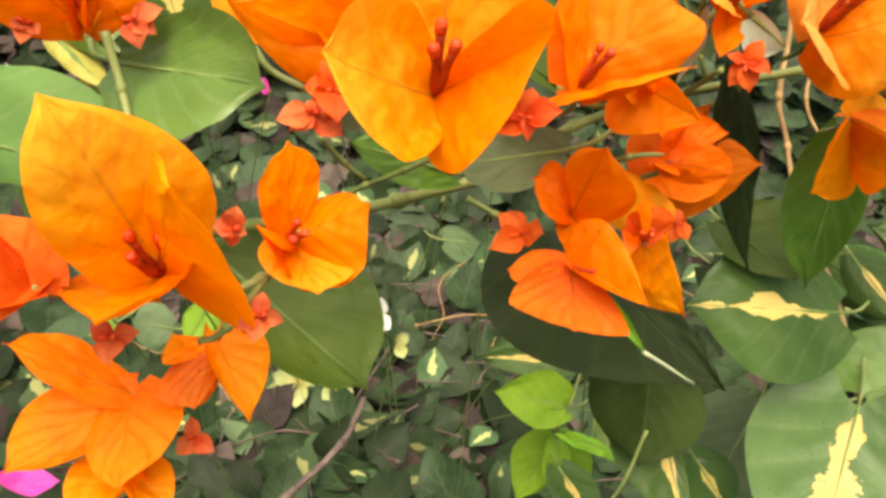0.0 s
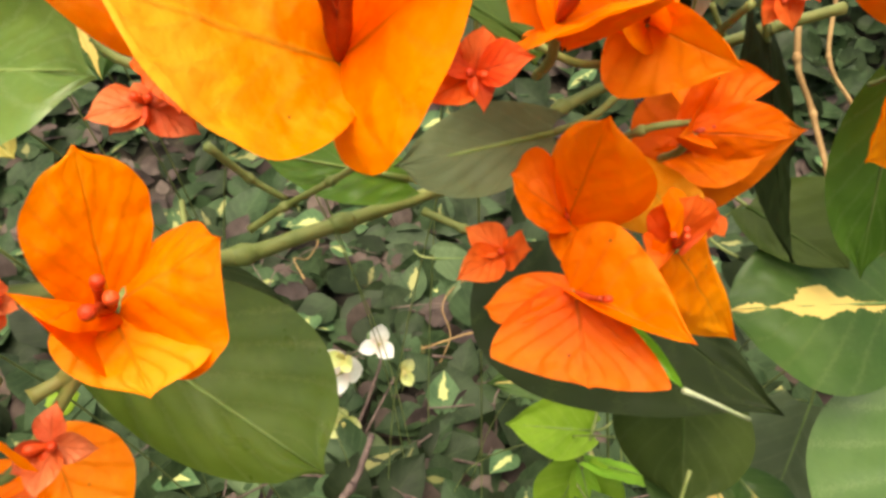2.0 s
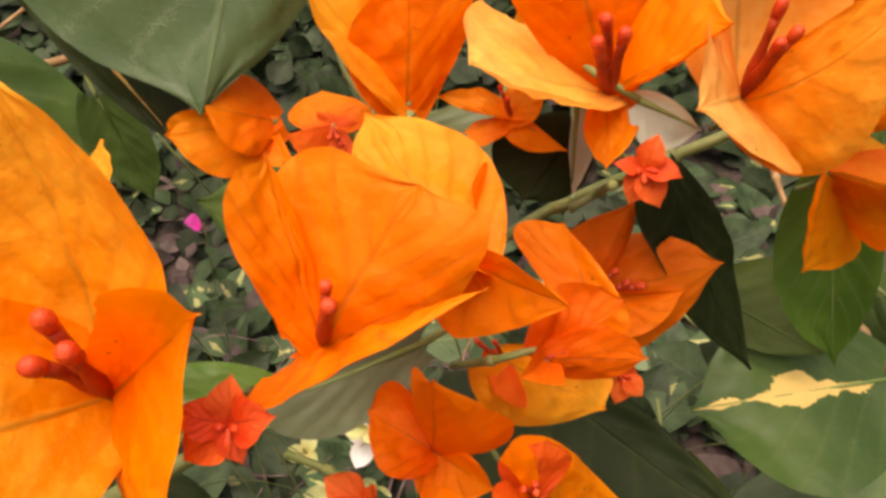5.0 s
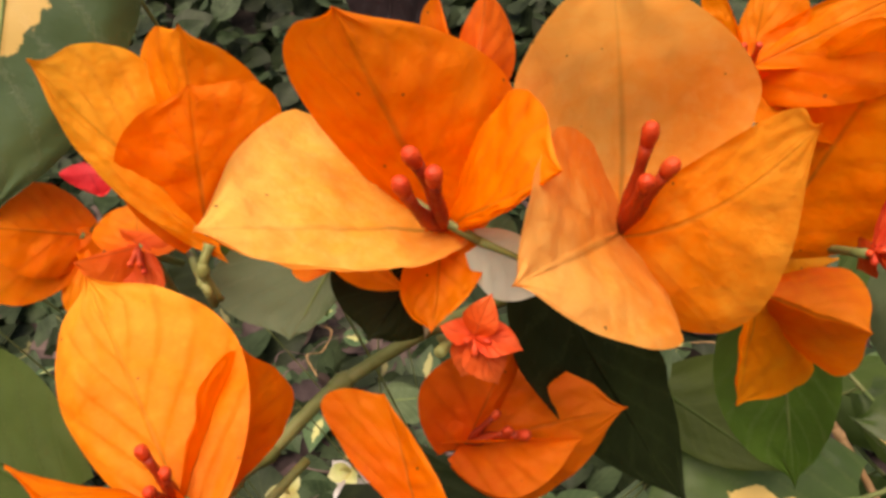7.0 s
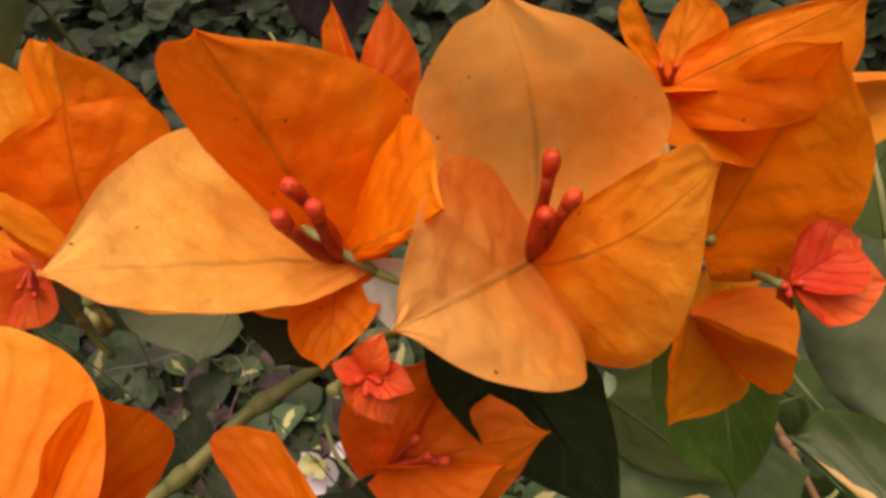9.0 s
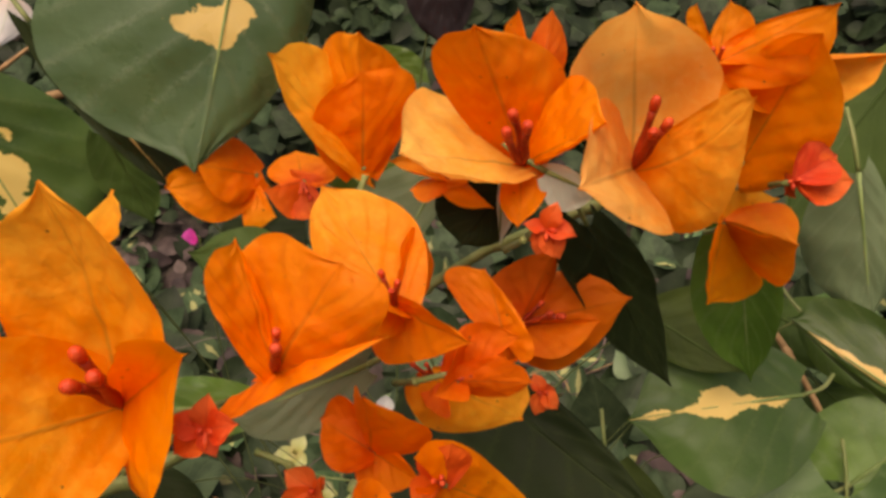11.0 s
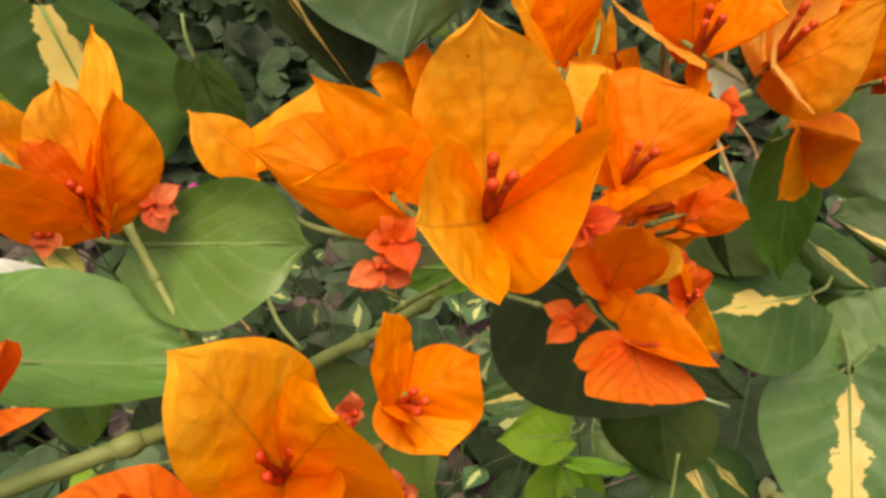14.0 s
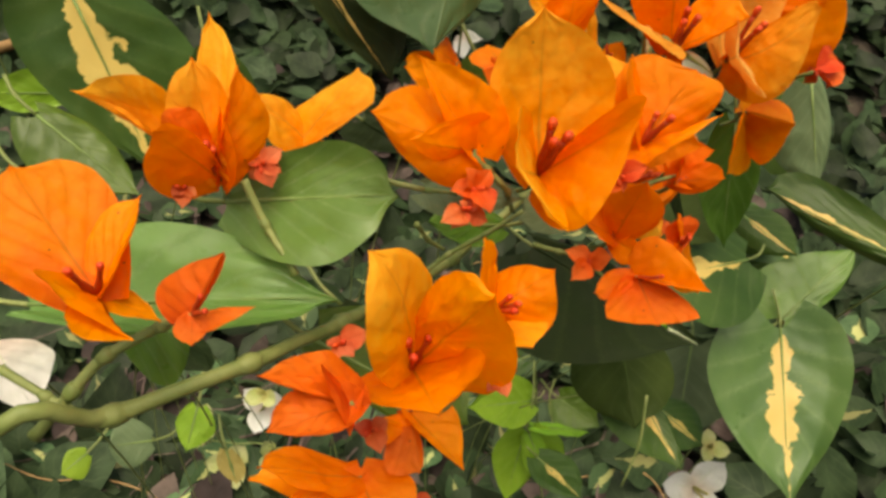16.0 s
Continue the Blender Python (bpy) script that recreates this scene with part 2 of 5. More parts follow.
LEAF = {
    "g": leaf_material("green_leaf", (0.064, 0.128, 0.013, 1), (0.115, 0.205, 0.026, 1), (0.20, 0.27, 0.09, 1), None, 0.33, 0.34, gloss=0.5),
    "a": leaf_material("soft_light_green_leaf", (0.100, 0.185, 0.034, 1), (0.158, 0.265, 0.062, 1), (0.27, 0.36, 0.15, 1), None, 0.33, 0.34, gloss=0.5),
    "h": leaf_material("olive_leaf", (0.028, 0.050, 0.010, 1), (0.052, 0.084, 0.018, 1), (0.08, 0.11, 0.035, 1), None, 0.5, 0.15, gloss=0.08),
    # near-black green: the shade on these leaves is in the colour
    "d": leaf_material("shade_dark_green_leaf", (0.010, 0.017, 0.0045, 1), (0.017, 0.028, 0.0075, 1), (0.045, 0.068, 0.018, 1), None, 0.55, 0.1, gloss=0.1),
    # curled underside edge of the blotched leaf, its shade painted dark
    "n": leaf_material("shaded_leaf_edge_with_cream_streak", (0.012, 0.022, 0.006, 1), (0.024, 0.040, 0.010, 1), (0.05, 0.07, 0.02, 1), 3.4, 0.5, 0.1, gloss=0.12),
    "v": leaf_material("variegated_leaf", (0.032, 0.076, 0.013, 1), (0.058, 0.116, 0.022, 1), (0.12, 0.17, 0.045, 1), 1.45, 0.36),
    # part of the bluish sheen is painted in by a lighter base colour
    "m": leaf_material("glossy_blotched_leaf", (0.044, 0.094, 0.030, 1), (0.078, 0.142, 0.050, 1), (0.14, 0.20, 0.08, 1), 0.85, 0.3, gloss=0.5, middle=0.4, fall=1.5),
    "u": leaf_material("broad_blotched_leaf", (0.036, 0.080, 0.016, 1), (0.064, 0.120, 0.026, 1), (0.12, 0.17, 0.05, 1), 0.85, 0.34),
    # lighter, bluer variegated green that holds the sky light on one leaf
    "w": leaf_material("sky_lit_variegated_leaf", (0.058, 0.130, 0.030, 1), (0.094, 0.180, 0.046, 1), (0.20, 0.30, 0.11, 1), 0.9, 0.33, gloss=0.4),
    # pale mint raised towards white to paint in the reflected sky
    "c": leaf_material("mint_sky_reflecting_leaf", (0.40, 0.50, 0.38, 1), (0.52, 0.60, 0.50, 1), (0.60, 0.66, 0.56, 1), None, 0.45),
    "e": leaf_material("cream_yellow_leaf", (0.34, 0.30, 0.06, 1), (0.50, 0.42, 0.12, 1), (0.20, 0.26, 0.06, 1), 2.2, 0.45, 0.25, (0.09, 0.16, 0.03, 1)),
    "p": leaf_material("pale_grey_green_leaf", (0.085, 0.125, 0.055, 1), (0.13, 0.18, 0.085, 1), (0.2, 0.25, 0.13, 1), None, 0.45),
    # added leaf standing in for a dark shape of unknown kind
    "x": leaf_material("maroon_black_leaf", (0.010, 0.006, 0.006, 1), (0.020, 0.012, 0.012, 1), (0.04, 0.025, 0.025, 1), None, 0.5, 0.05),
    "f": leaf_material("fresh_green_leaf", (0.17, 0.34, 0.022, 1), (0.26, 0.46, 0.04, 1), (0.34, 0.48, 0.10, 1), None, 0.4, 0.3),
}
MIDRIB = bark_material("pale_green_midrib", (0.13, 0.20, 0.05, 1), (0.20, 0.28, 0.09, 1), 200, 0.5)
CREEPER = leaf_material("creeper_leaf", (0.013, 0.024, 0.009, 1), (0.036, 0.057, 0.025, 1), (0.07, 0.095, 0.042, 1), None, 0.44, 0.12, many=True, gloss=0.12)
CREEPER_VAR = leaf_material("variegated_creeper_leaf", (0.035, 0.066, 0.028, 1), (0.07, 0.115, 0.05, 1), (0.14, 0.18, 0.08, 1), 0.85, 0.5, 0.15, (0.36, 0.36, 0.14, 1), True, 0.12)
DRY = leaf_material("dry_leaf", (0.036, 0.024, 0.020, 1), (0.095, 0.066, 0.057, 1), (0.10, 0.075, 0.06, 1), None, 0.7, 0.1, many=True)
STEM = {
    "s": bark_material("green_stem", (0.13, 0.17, 0.045, 1), (0.21, 0.24, 0.08, 1), 200, 0.5),
    "d": bark_material("dark_stem", (0.055, 0.052, 0.022, 1), (0.11, 0.10, 0.045, 1)),
    "t": bark_material("tan_stem", (0.26, 0.15, 0.06, 1), (0.40, 0.25, 0.11, 1)),
    "c": bark_material("pale_leaf_tip", (0.36, 0.42, 0.22, 1), (0.52, 0.56, 0.36, 1), 200, 0.5),
    "w": bark_material("woody_twig", (0.075, 0.048, 0.042, 1), (0.17, 0.115, 0.10, 1), 160),
}
TUBE = bark_material("red_tube", (0.26, 0.022, 0.004, 1), (0.42, 0.045, 0.007, 1), 300, 0.5)
TUBE_TIP = bark_material("red_tube_tip", (0.46, 0.034, 0.006, 1), (0.58, 0.068, 0.012, 1), 500, 0.5)


def soil_material():
    n = Nodes("dark_soil")
    co = n.node("ShaderNodeTexCoord").outputs["Object"]
    big, fine = n.noise(5, 5, co), n.noise(70, 6, co)
    colour = n.mix(n.ramp(big, 0.35, 0.65), (0.016, 0.012, 0.008, 1), (0.045, 0.034, 0.023, 1))
    colour = n.mix(n.math("MULTIPLY", n.ramp(fine, 0.5, 0.7), 0.5), colour, (0.085, 0.068, 0.048, 1))
    return n.finish(colour, 0.9, n.bump(fine, 0.8, 0.01))


SOIL = soil_material()


# ---- shapes ----
def part(name, bm, material, parent, label=""):
    mesh = bpy.data.meshes.new(name)
    bm.to_mesh(mesh)
    bm.free()
    for poly in mesh.polygons:
        poly.use_smooth = True
    mesh.materials.append(material)
    ob = new(name, mesh)
    if parent is not None:
        ob.parent = parent
    return tagged(ob, label)


def thing(name, place, label, category, group="", kind=""):
    ob = new(name)
    ob.empty_display_size = 0.01
    ob.location = place
    return tagged(ob, label, category, group, kind)


def outline(u, widest, point, heart=0.0, narrow=False):
    """Half width of a blade along its length, 1 at the widest: a round base and a pointed tip."""
    if u < widest:
        s = (u + heart) / (widest + heart)
        if narrow:
            return s**0.85
        return max(0.0, 1 - (1 - s) ** 2) ** 0.68
    s = (u - widest) / (1 - widest)
    drawn = min(1.0, max(0.0, (s - 0.66) / 0.34))
    return (1 - s**point) * (1 - 0.5 * drawn * drawn * (3 - 2 * drawn))


def blade(origin, base, tip, across, cup, widest=0.42, point=1.7, bow=0.0, ruffle=0.0, curl=0.0, steps=(16, 10), crease=0.35, quilt=0.0, heart=0.0, narrow=False, belly=(0, 0, 0), pleat=0.0, roll=(0.0, 0.0)):
    """A thin cupped blade from base to tip; across is its full width at the widest, cup lifts both margins there; narrow cuts one side of the base straight."""
    base, tip, across, cup, belly = Vector(base), Vector(tip), Vector(across), Vector(cup), Vector(belly)
    axis = tip - base
    size = axis.length
    normal = axis.cross(across)
    normal = normal.normalized() if normal.length > 1e-9 else Vector((0, 0, 1))
    bm = bmesh.new()
    layer = bm.loops.layers.uv.new("UVMap")
    seed = Vector((random.uniform(0, 60), random.uniform(0, 60), random.uniform(0, 60)))
    nu, nv = steps
    grid, where = [], {}
    for i in range(nu + 1):
        u = i / nu
        uu = 0.004 + 0.996 * u
        w = outline(uu, widest, point, heart * 0.4) if i < nu else 0.0
        straight = outline(uu, widest, point, heart * 0.4, True) if i < nu else 0.0
        full = w
        row = []
        for j in range(nv + 1):
            v = 2 * j / nv - 1
            w = straight if narrow and v < 0 else full
            pos = base + axis * (uu - heart * v * v * (1 - uu) ** 3) + normal * (bow * 4 * uu * (1 - uu) * size)
            pos = pos + across * (0.5 * v * w) + cup * (((1 - crease) * v * v + crease * abs(v)) * w)
            pos = pos + belly * (4 * uu * (1 - uu))
            side = abs(v)
            pos = pos + normal * ((roll[0] if v < 0 else roll[1]) * size * w * 5 * max(0.0, side - 0.55) ** 2)
            if pleat:
                fold = math.cos(2 * math.pi * (5.5 * uu - 2.4 * side**0.8)) * math.sin(math.pi * min(1.0, 0.12 + side * 0.95))
                pos = pos + normal * (pleat * size * w * (fold + 0.9 * side * (1 - side)))
            pos = pos + normal * (curl * size * max(0.0, uu - 0.6) ** 2 * 6.25)
            wave = noise.noise(seed + Vector((uu * 3.1, v * 1.7, 0))) * 0.6 + noise.noise(seed + Vector((uu * 7.0, v * 4.0, 5))) * 0.4
            pos = pos + normal * (ruffle * size * wave * (0.35 + 0.65 * abs(v)))
            if quilt:
                pos = pos + normal * (quilt * w * (noise.noise(seed + pos * 160) + 0.5 * noise.noise(seed + pos * 380)))
            vert = bm.verts.new(pos - origin)
            row.append(vert)
            where[vert] = (uu, 0.5 + 0.5 * v)
        grid.append(row)
    for i in range(nu):
        for j in range(nv):
            face = bm.faces.new((grid[i][j], grid[i][j + 1], grid[i + 1][j + 1], grid[i + 1][j]))
            for loop in face.loops:
                loop[layer].uv = where[loop.vert]
    bmesh.ops.remove_doubles(bm, verts=bm.verts, dist=1e-6)
    return bm


def tube(points, radii, sides=8):
    """A round tube through points, with a radius for each, closed at both ends."""
    bm = bmesh.new()
    rings = []
    points = [Vector(pt) for pt in points]
    side = None
    for i, (pt, r) in enumerate(zip(points, radii)):
        ahead = (points[min(i + 1, len(points) - 1)] - points[max(i - 1, 0)]).normalized()
        if side is None:
            side = ahead.orthogonal().normalized()
        side = (side - ahead * side.dot(ahead)).normalized()
        other = ahead.cross(side)
        rings.append([bm.verts.new(pt + (side * math.cos(a) + other * math.sin(a)) * r) for a in (2 * math.pi * k / sides for k in range(sides))])
    for a, b in zip(rings, rings[1:]):
        for k in range(sides):
            bm.faces.new((a[k], a[(k + 1) % sides], b[(k + 1) % sides], b[k]))
    bm.faces.new(rings[0][::-1])
    bm.faces.new(rings[-1])
    return bm


def smooth_line(points, per=6):
    """Points along a smooth line through the given ones."""
    pts = [Vector(pt) for pt in points]
    pts = [pts[0] * 2 - pts[1]] + pts + [pts[-1] * 2 - pts[-2]]
    out = []
    for a, b, c, d in zip(pts, pts[1:], pts[2:], pts[3:]):
        for k in range(per):
            s = k / per
            out.append(0.5 * ((2 * b) + (c - a) * s + (2 * a - 5 * b + 4 * c - d) * s * s + (3 * b - a - 3 * c + d) * s**3))
    out.append(pts[-2])
    return out


FLOWER_LABEL = {
    "o": "bougainvillea flower with three papery bright orange bracts",
    "l": "bougainvillea flower with broad golden-orange papery bracts",
    "r": "half-open bougainvillea flower with deep red-orange bracts",
}


def flower(place, tone, stalk=(0.0, 0.016, -0.012)):
    f = thing("bougainvillea_flower", Vector(place), FLOWER_LABEL[tone], "flower", "open flowers")
    line = smooth_line([Vector((0, 0, 0)), Vector(stalk) * 0.5 + Vector((0.001, 0, -0.001)), Vector(stalk)], 5)
    part("flower_stalk", tube(line, [0.0009] * len(line), 7), STEM["s"], f)
    return f


def bract(f, tone, tip, across, cup, point=1.65, bow=0.0, curl=0.03, narrow=False):
    place = f.location.copy()
    heel = place - (Vector(tip) - place) * (0.0 if narrow else 0.09)
    roll = (random.uniform(-0.07, 0.07), random.uniform(-0.07, 0.07))
    bm = blade(place, heel, tip, across, cup, 0.42, point, bow, 0.05, curl * random.choice((-1, 1)), (30, 20), 0.75 if narrow else 0.6, 0.0008, 0.05 if narrow else 0.1, narrow, pleat=0.003, roll=roll)
    return part("bract", bm, BRACT[tone], f)


def petal(f, tone, tip, left, right, mid=None, at=0.42, crease=0.6, point=1.75, roll=(0.0, 0.0), curl=0.0, heel=0.05):
    """A bract by its tip, the widest places of both margins and, where it bellies, the middle of its midrib."""
    place, tip, left, right = f.location.copy(), Vector(tip), Vector(left), Vector(right)
    start = place - (tip - place) * heel
    belly = Vector(mid) - (start + tip) / 2 if mid is not None else Vector((0, 0, 0))
    cup = (left + right) / 2 - (start + (tip - start) * at + belly * (4 * at * (1 - at)))
    bm = blade(place, start, tip, right - left, cup, at, point, 0.0, 0.045, curl, (34, 24), crease, 0.0008, 0.07, False, belly, 0.003, roll)
    return part("bract", bm, BRACT[tone], f)


TUBE_SHAPE = ((0.0, 0.55), (0.1, 0.9), (0.22, 1.3), (0.34, 1.38), (0.46, 1.12), (0.56, 0.92), (0.7, 0.95), (0.82, 1.12))
TIP_SHAPE = ((0.82, 1.12), (0.88, 1.32), (0.94, 1.36), (0.98, 1.05), (1.0, 0.45))


def flower_tube(f, tip):
    place = f.location.copy()
    way = Vector(tip) - place
    bend = way.orthogonal().normalized() * way.length * random.uniform(-0.06, 0.06)

    thick = 0.00098 * min(1.1, max(0.5, way.length / 0.017))

    def piece(shape):
        pts = [way * s + bend * 4 * s * (1 - s) for s, r in shape]
        return tube(pts, [r * thick for s, r in shape], 10)

    t = part("flower_tube", piece(TUBE_SHAPE), TUBE, f)
    part("tube_tip", piece(TIP_SHAPE), TUBE_TIP, t)


def young_flower(place):
    f = thing("young_flower", Vector(place), "small young bougainvillea flower with crumpled red bracts", "flower", "young flowers")
    for k in range(3):
        a = 2 * math.pi * k / 3 + random.random()
        off = Vector((math.cos(a), -0.9, math.sin(a))) * random.uniform(0.0010, 0.0018)
        bud = [off * s for s in (0.0, 0.5, 0.9, 1.25, 1.4)]
        part("bud", tube(bud, [0.0003, 0.0005, 0.0007, 0.0006, 0.0002], 7), TUBE_TIP, f)
    return f


def young_bract(f, tone, tip):
    place = f.location.copy()
    way = Vector(tip) - place
    # direction to the camera; young bracts are spread and cupped to face it
    camera_side = Vector((0.1, -0.72, 0.68))
    across = way.cross(camera_side + Vector((0.3, 0, 0.3)) * random.uniform(-0.6, 0.6)).normalized() * way.length * random.uniform(0.72, 0.95)
    bm = blade(place, place, tip, across, camera_side * way.length * random.uniform(0.05, 0.25), 0.42, 1.5, random.uniform(-0.12, 0.05), 0.12, 0.08, (14, 10))
    return part("bract", bm, YOUNG[tone], f)


LEAF_LABEL = {
    "g": "smooth mid-green heart-shaped bougainvillea leaf",
    "a": "soft light-green leaf with pale veins",
    "h": "dull olive-green bougainvillea leaf",
    "d": "dark green bougainvillea leaf with shade put into its colour",
    "n": "curled edge of the large leaf, shade in its dark colour, thin cream streak",
    "v": "green leaf with a ragged cream-yellow blotch along its midrib",
    "m": "large glossy green leaf with a small cream blotch",
    "u": "dark green leaf with a broad cream-yellow blotch",
    "w": "large hanging leaf, sky light put into its bright green, cream midrib blotch",
    "c": "small minty leaf behind the flowers, sky reflection put into its colour",
    "e": "mostly cream-yellow variegated leaf",
    "p": "pale grey-green leaf with a soft sheen",
    "x": "blackish leaf hanging tip down, stand-in for an unidentified dark shape",
    "f": "fresh light-green young leaf on a thin shoot",
}


def leaf(tone, base, tip, across, cup, bow=0.0, curl=0.03):
    base, tip = Vector(base), Vector(tip)
    ob = thing("bougainvillea_leaf", base, LEAF_LABEL[tone], "leaf", "leaves on the bush")
    ob_blade = part("leaf_blade", blade(base, base, tip, across, cup, 0.40, 1.35 if tone == "f" else 1.8, bow, 0.045, curl, (30, 20), 0.55, 0.0004, 0.11, pleat=0.005, roll=(random.uniform(-0.06, 0.06), random.uniform(-0.06, 0.06))), LEAF[tone], ob)
    way = tip - base
    normal = way.cross(Vector(across)).normalized()
    rib = [way * s + normal * (bow * 4 * s * (1 - s) * way.length) for s in (0.0, 0.2, 0.4, 0.6, 0.8, 0.95)]
    part("midrib", tube(rib, [0.0009, 0.0007, 0.0005, 0.0004, 0.0003, 0.0001], 6), LEAF[tone] if tone in "dnxh" else MIDRIB, ob)
    back = -way.normalized() * 0.018
    stalk = smooth_line([Vector((0, 0, 0)), back * 0.6 + Vector((0, 0.002, 0.001)), back + Vector((0.001, 0.008, 0.003))], 4)
    part("leaf_stalk", tube(stalk, [0.0009] * len(stalk), 6), STEM["s"], ob)
    return ob_blade


FAR = {
    "W": (WHITE, "white papery bougainvillea bract on a neighbouring plant"),
    "M": (PINK, "magenta bougainvillea bract low in the bush"),
    "K": (SCARLET, "scarlet bract of a neighbouring plant behind the leaves"),
}


def shoot(base, mm=0.65):
    """A thin shoot that carries an outlying leaf up from the soil."""
    base = Vector(base)
    away = Vector((random.uniform(-0.07, 0.07), random.uniform(0.12, 0.2), 0))
    root = Vector((base.x, base.y, -0.01)) + away * 2.2
    stem("s", mm, root, base * 0.35 + root * 0.65 + away * 0.3, base * 0.75 + root * 0.25 + away * 0.25, base + Vector((0, 0.004, -0.001)))


def far_bract(tone, base, tip, across, cup):
    base = Vector(base)
    ob = thing("fallen_bract" if tone == "K" else "single_bract", base, FAR[tone][1], "flower")
    return part("bract", blade(base, base, tip, across, cup, 0.42, 1.25, 0.0, 0.07, 0.05, (16, 10), 0.5, 0.0008), FAR[tone][0], ob)


def white_flower(place, face, size, turn, tone="W", count=3):
    """A small pale flower that faces a given way, of three bracts round thin tubes."""
    place, face = Vector(place), Vector(face).normalized()
    material = WHITE if tone == "W" else LIME
    label = "small white bougainvillea flower low among the creepers" if tone == "W" else "young cream-green bougainvillea flower low among the creepers"
    ob = thing("white_flower" if tone == "W" else "cream_flower", place, label, "flower", "pale flowers of the neighbouring plant")
    s1 = face.orthogonal().normalized()
    s2 = face.cross(s1)
    for k in range(count):
        a = turn + 2.094 * k
        way = (s1 * math.cos(a) + s2 * math.sin(a)) * 0.88 + face * random.uniform(0.2, 0.5)
        flank = (s2 * math.cos(a) - s1 * math.sin(a)) * size * random.uniform(0.66, 0.85)
        part("bract", blade(place, place, place + way * size, flank, face * size * random.uniform(0.05, 0.22), 0.45, 1.7, -0.05, 0.06, 0.06, (16, 10), 0.6, 0.0006, 0.06, pleat=0.005), material, ob)
    for k in range(2):
        tip = face * size * 0.55 + s1 * size * (0.16 * k - 0.06) + s2 * size * 0.1
        pts = [tip * q for q in (0.0, 0.3, 0.55, 0.8, 1.0)]
        part("flower_tube", tube(pts, [0.0012, 0.0016, 0.0011, 0.0013, 0.0006], 8), LIME, ob)
    back = -face * 0.03 + Vector((0, 0.01, -0.05))
    stalk = smooth_line([Vector((0, 0, 0)), back * 0.5 + Vector((0.004, 0, 0)), back], 4)
    part("flower_stalk", tube(stalk, [0.001] * len(stalk), 6), STEM["s"], ob)


STEM_LABEL = {
    "s": "slender green bougainvillea stem",
    "d": "dark green-brown bougainvillea branch",
    "t": "tan-brown dry woody stem",
    "c": "thin pale curled tip of a leaf, built as a stem",
    "w": "bare grey-purple woody twig among the creepers",
}


def stem(tone, mm, *points):
    line = smooth_line(points, 6)
    root = Vector(points[0])
    ob = thing("stem" if tone in "stc" else "branch", root, STEM_LABEL[tone], "stem")
    count = len(line)
    line = [pt - root for pt in line]
    line = [pt + Vector((noise.noise(pt * 60), noise.noise(pt * 60 + Vector((9, 0, 0))), noise.noise(pt * 60 + Vector((0, 9, 0))))) * mm * 0.0004 for pt in line]
    radii = [mm * 0.001 * (1.0 - 0.25 * k / count) * (1.18 if k % 6 == 0 else 1.0) for k in range(count)]
    part("stalk", tube(line, radii, 10), STEM[tone], ob)
    for k in range(6, count - 2, 6):
        ahead = (line[k + 1] - line[k - 1]).normalized()
        r = radii[k]
        ring = [line[k] + ahead * r * s for s in (-1.6, -0.8, 0.0, 0.7, 1.3)]
        part("node", tube(ring, [r * q for q in (0.9, 1.12, 1.3, 1.16, 0.9)], 8), STEM[tone], ob)
    return ob


# ---- ground and the creepers behind ----
def ground():
    bm = bmesh.new()
    nx, ny = 60, 70
    verts = []
    for j in range(ny + 1):
        y = -60 + 0.0 if j == 0 else -0.6 + 4.2 * (j - 1) / (ny - 2) if j < ny else 400.0
        for i in range(nx + 1):
            x = -300.0 if i == 0 else 300.0 if i == nx else -2.6 + 5.2 * (i - 1) / (nx - 2)
            inside = 0 < i < nx and 0 < j < ny
            z = 0.04 * noise.noise(Vector((x * 1.6, y * 1.6, 0))) + 0.015 * noise.noise(Vector((x * 7, y * 7, 3))) + 0.5 * max(0.0, y - 1.5) if inside else 0.0
            verts.append(bm.verts.new((x, y, z)))
    for j in range(ny):
        for i in range(nx):
            a = j * (nx + 1) + i
            bm.faces.new((verts[a], verts[a + 1], verts[a + nx + 2], verts[a + nx + 1]))
    ob = part("ground", bm, SOIL, None, "dark soil with leaf litter under the creepers")
    tagged(ob, "", "ground", "", "structure")


ground()


def canopy_height(x, y):
    """Height of the low tangle of creepers over the soil."""
    return 0.06 + 0.06 * noise.noise(Vector((x * 2.3, y * 2.3, 7))) + 0.035 * noise.noise(Vector((x * 6, y * 6, 2))) + 0.5 * max(0.0, y - 1.5)


def creeper_leaf_mesh(name, material, length, width):
    bm = blade(Vector((0, 0, 0)), (0, 0, 0), (0, length, 0), (width, 0, 0), (0, 0, width * 0.12), 0.32, 1.5, -0.08, 0.05, -0.08, (7, 6))
    mesh = bpy.data.meshes.new(name)
    bm.to_mesh(mesh)
    bm.free()
    for poly in mesh.polygons:
        poly.use_smooth = True
    mesh.materials.append(material)
    return mesh


def scatter_pose(rng, x, y, z, lean=0.9):
    """A leaf that mostly faces up and is tilted towards the camera, hanging a little."""
    m = Matrix.Translation((x, y, z)) @ Euler((rng.gauss(-0.12, 0.32), rng.gauss(0, 0.3), rng.uniform(-3.1, 3.1))).to_matrix().to_4x4()
    return Matrix.Translation((x, y, z)) @ Euler((rng.uniform(0.1, lean), 0, 0)).to_matrix().to_4x4() @ Matrix.Translation((-x, -y, -z)) @ m


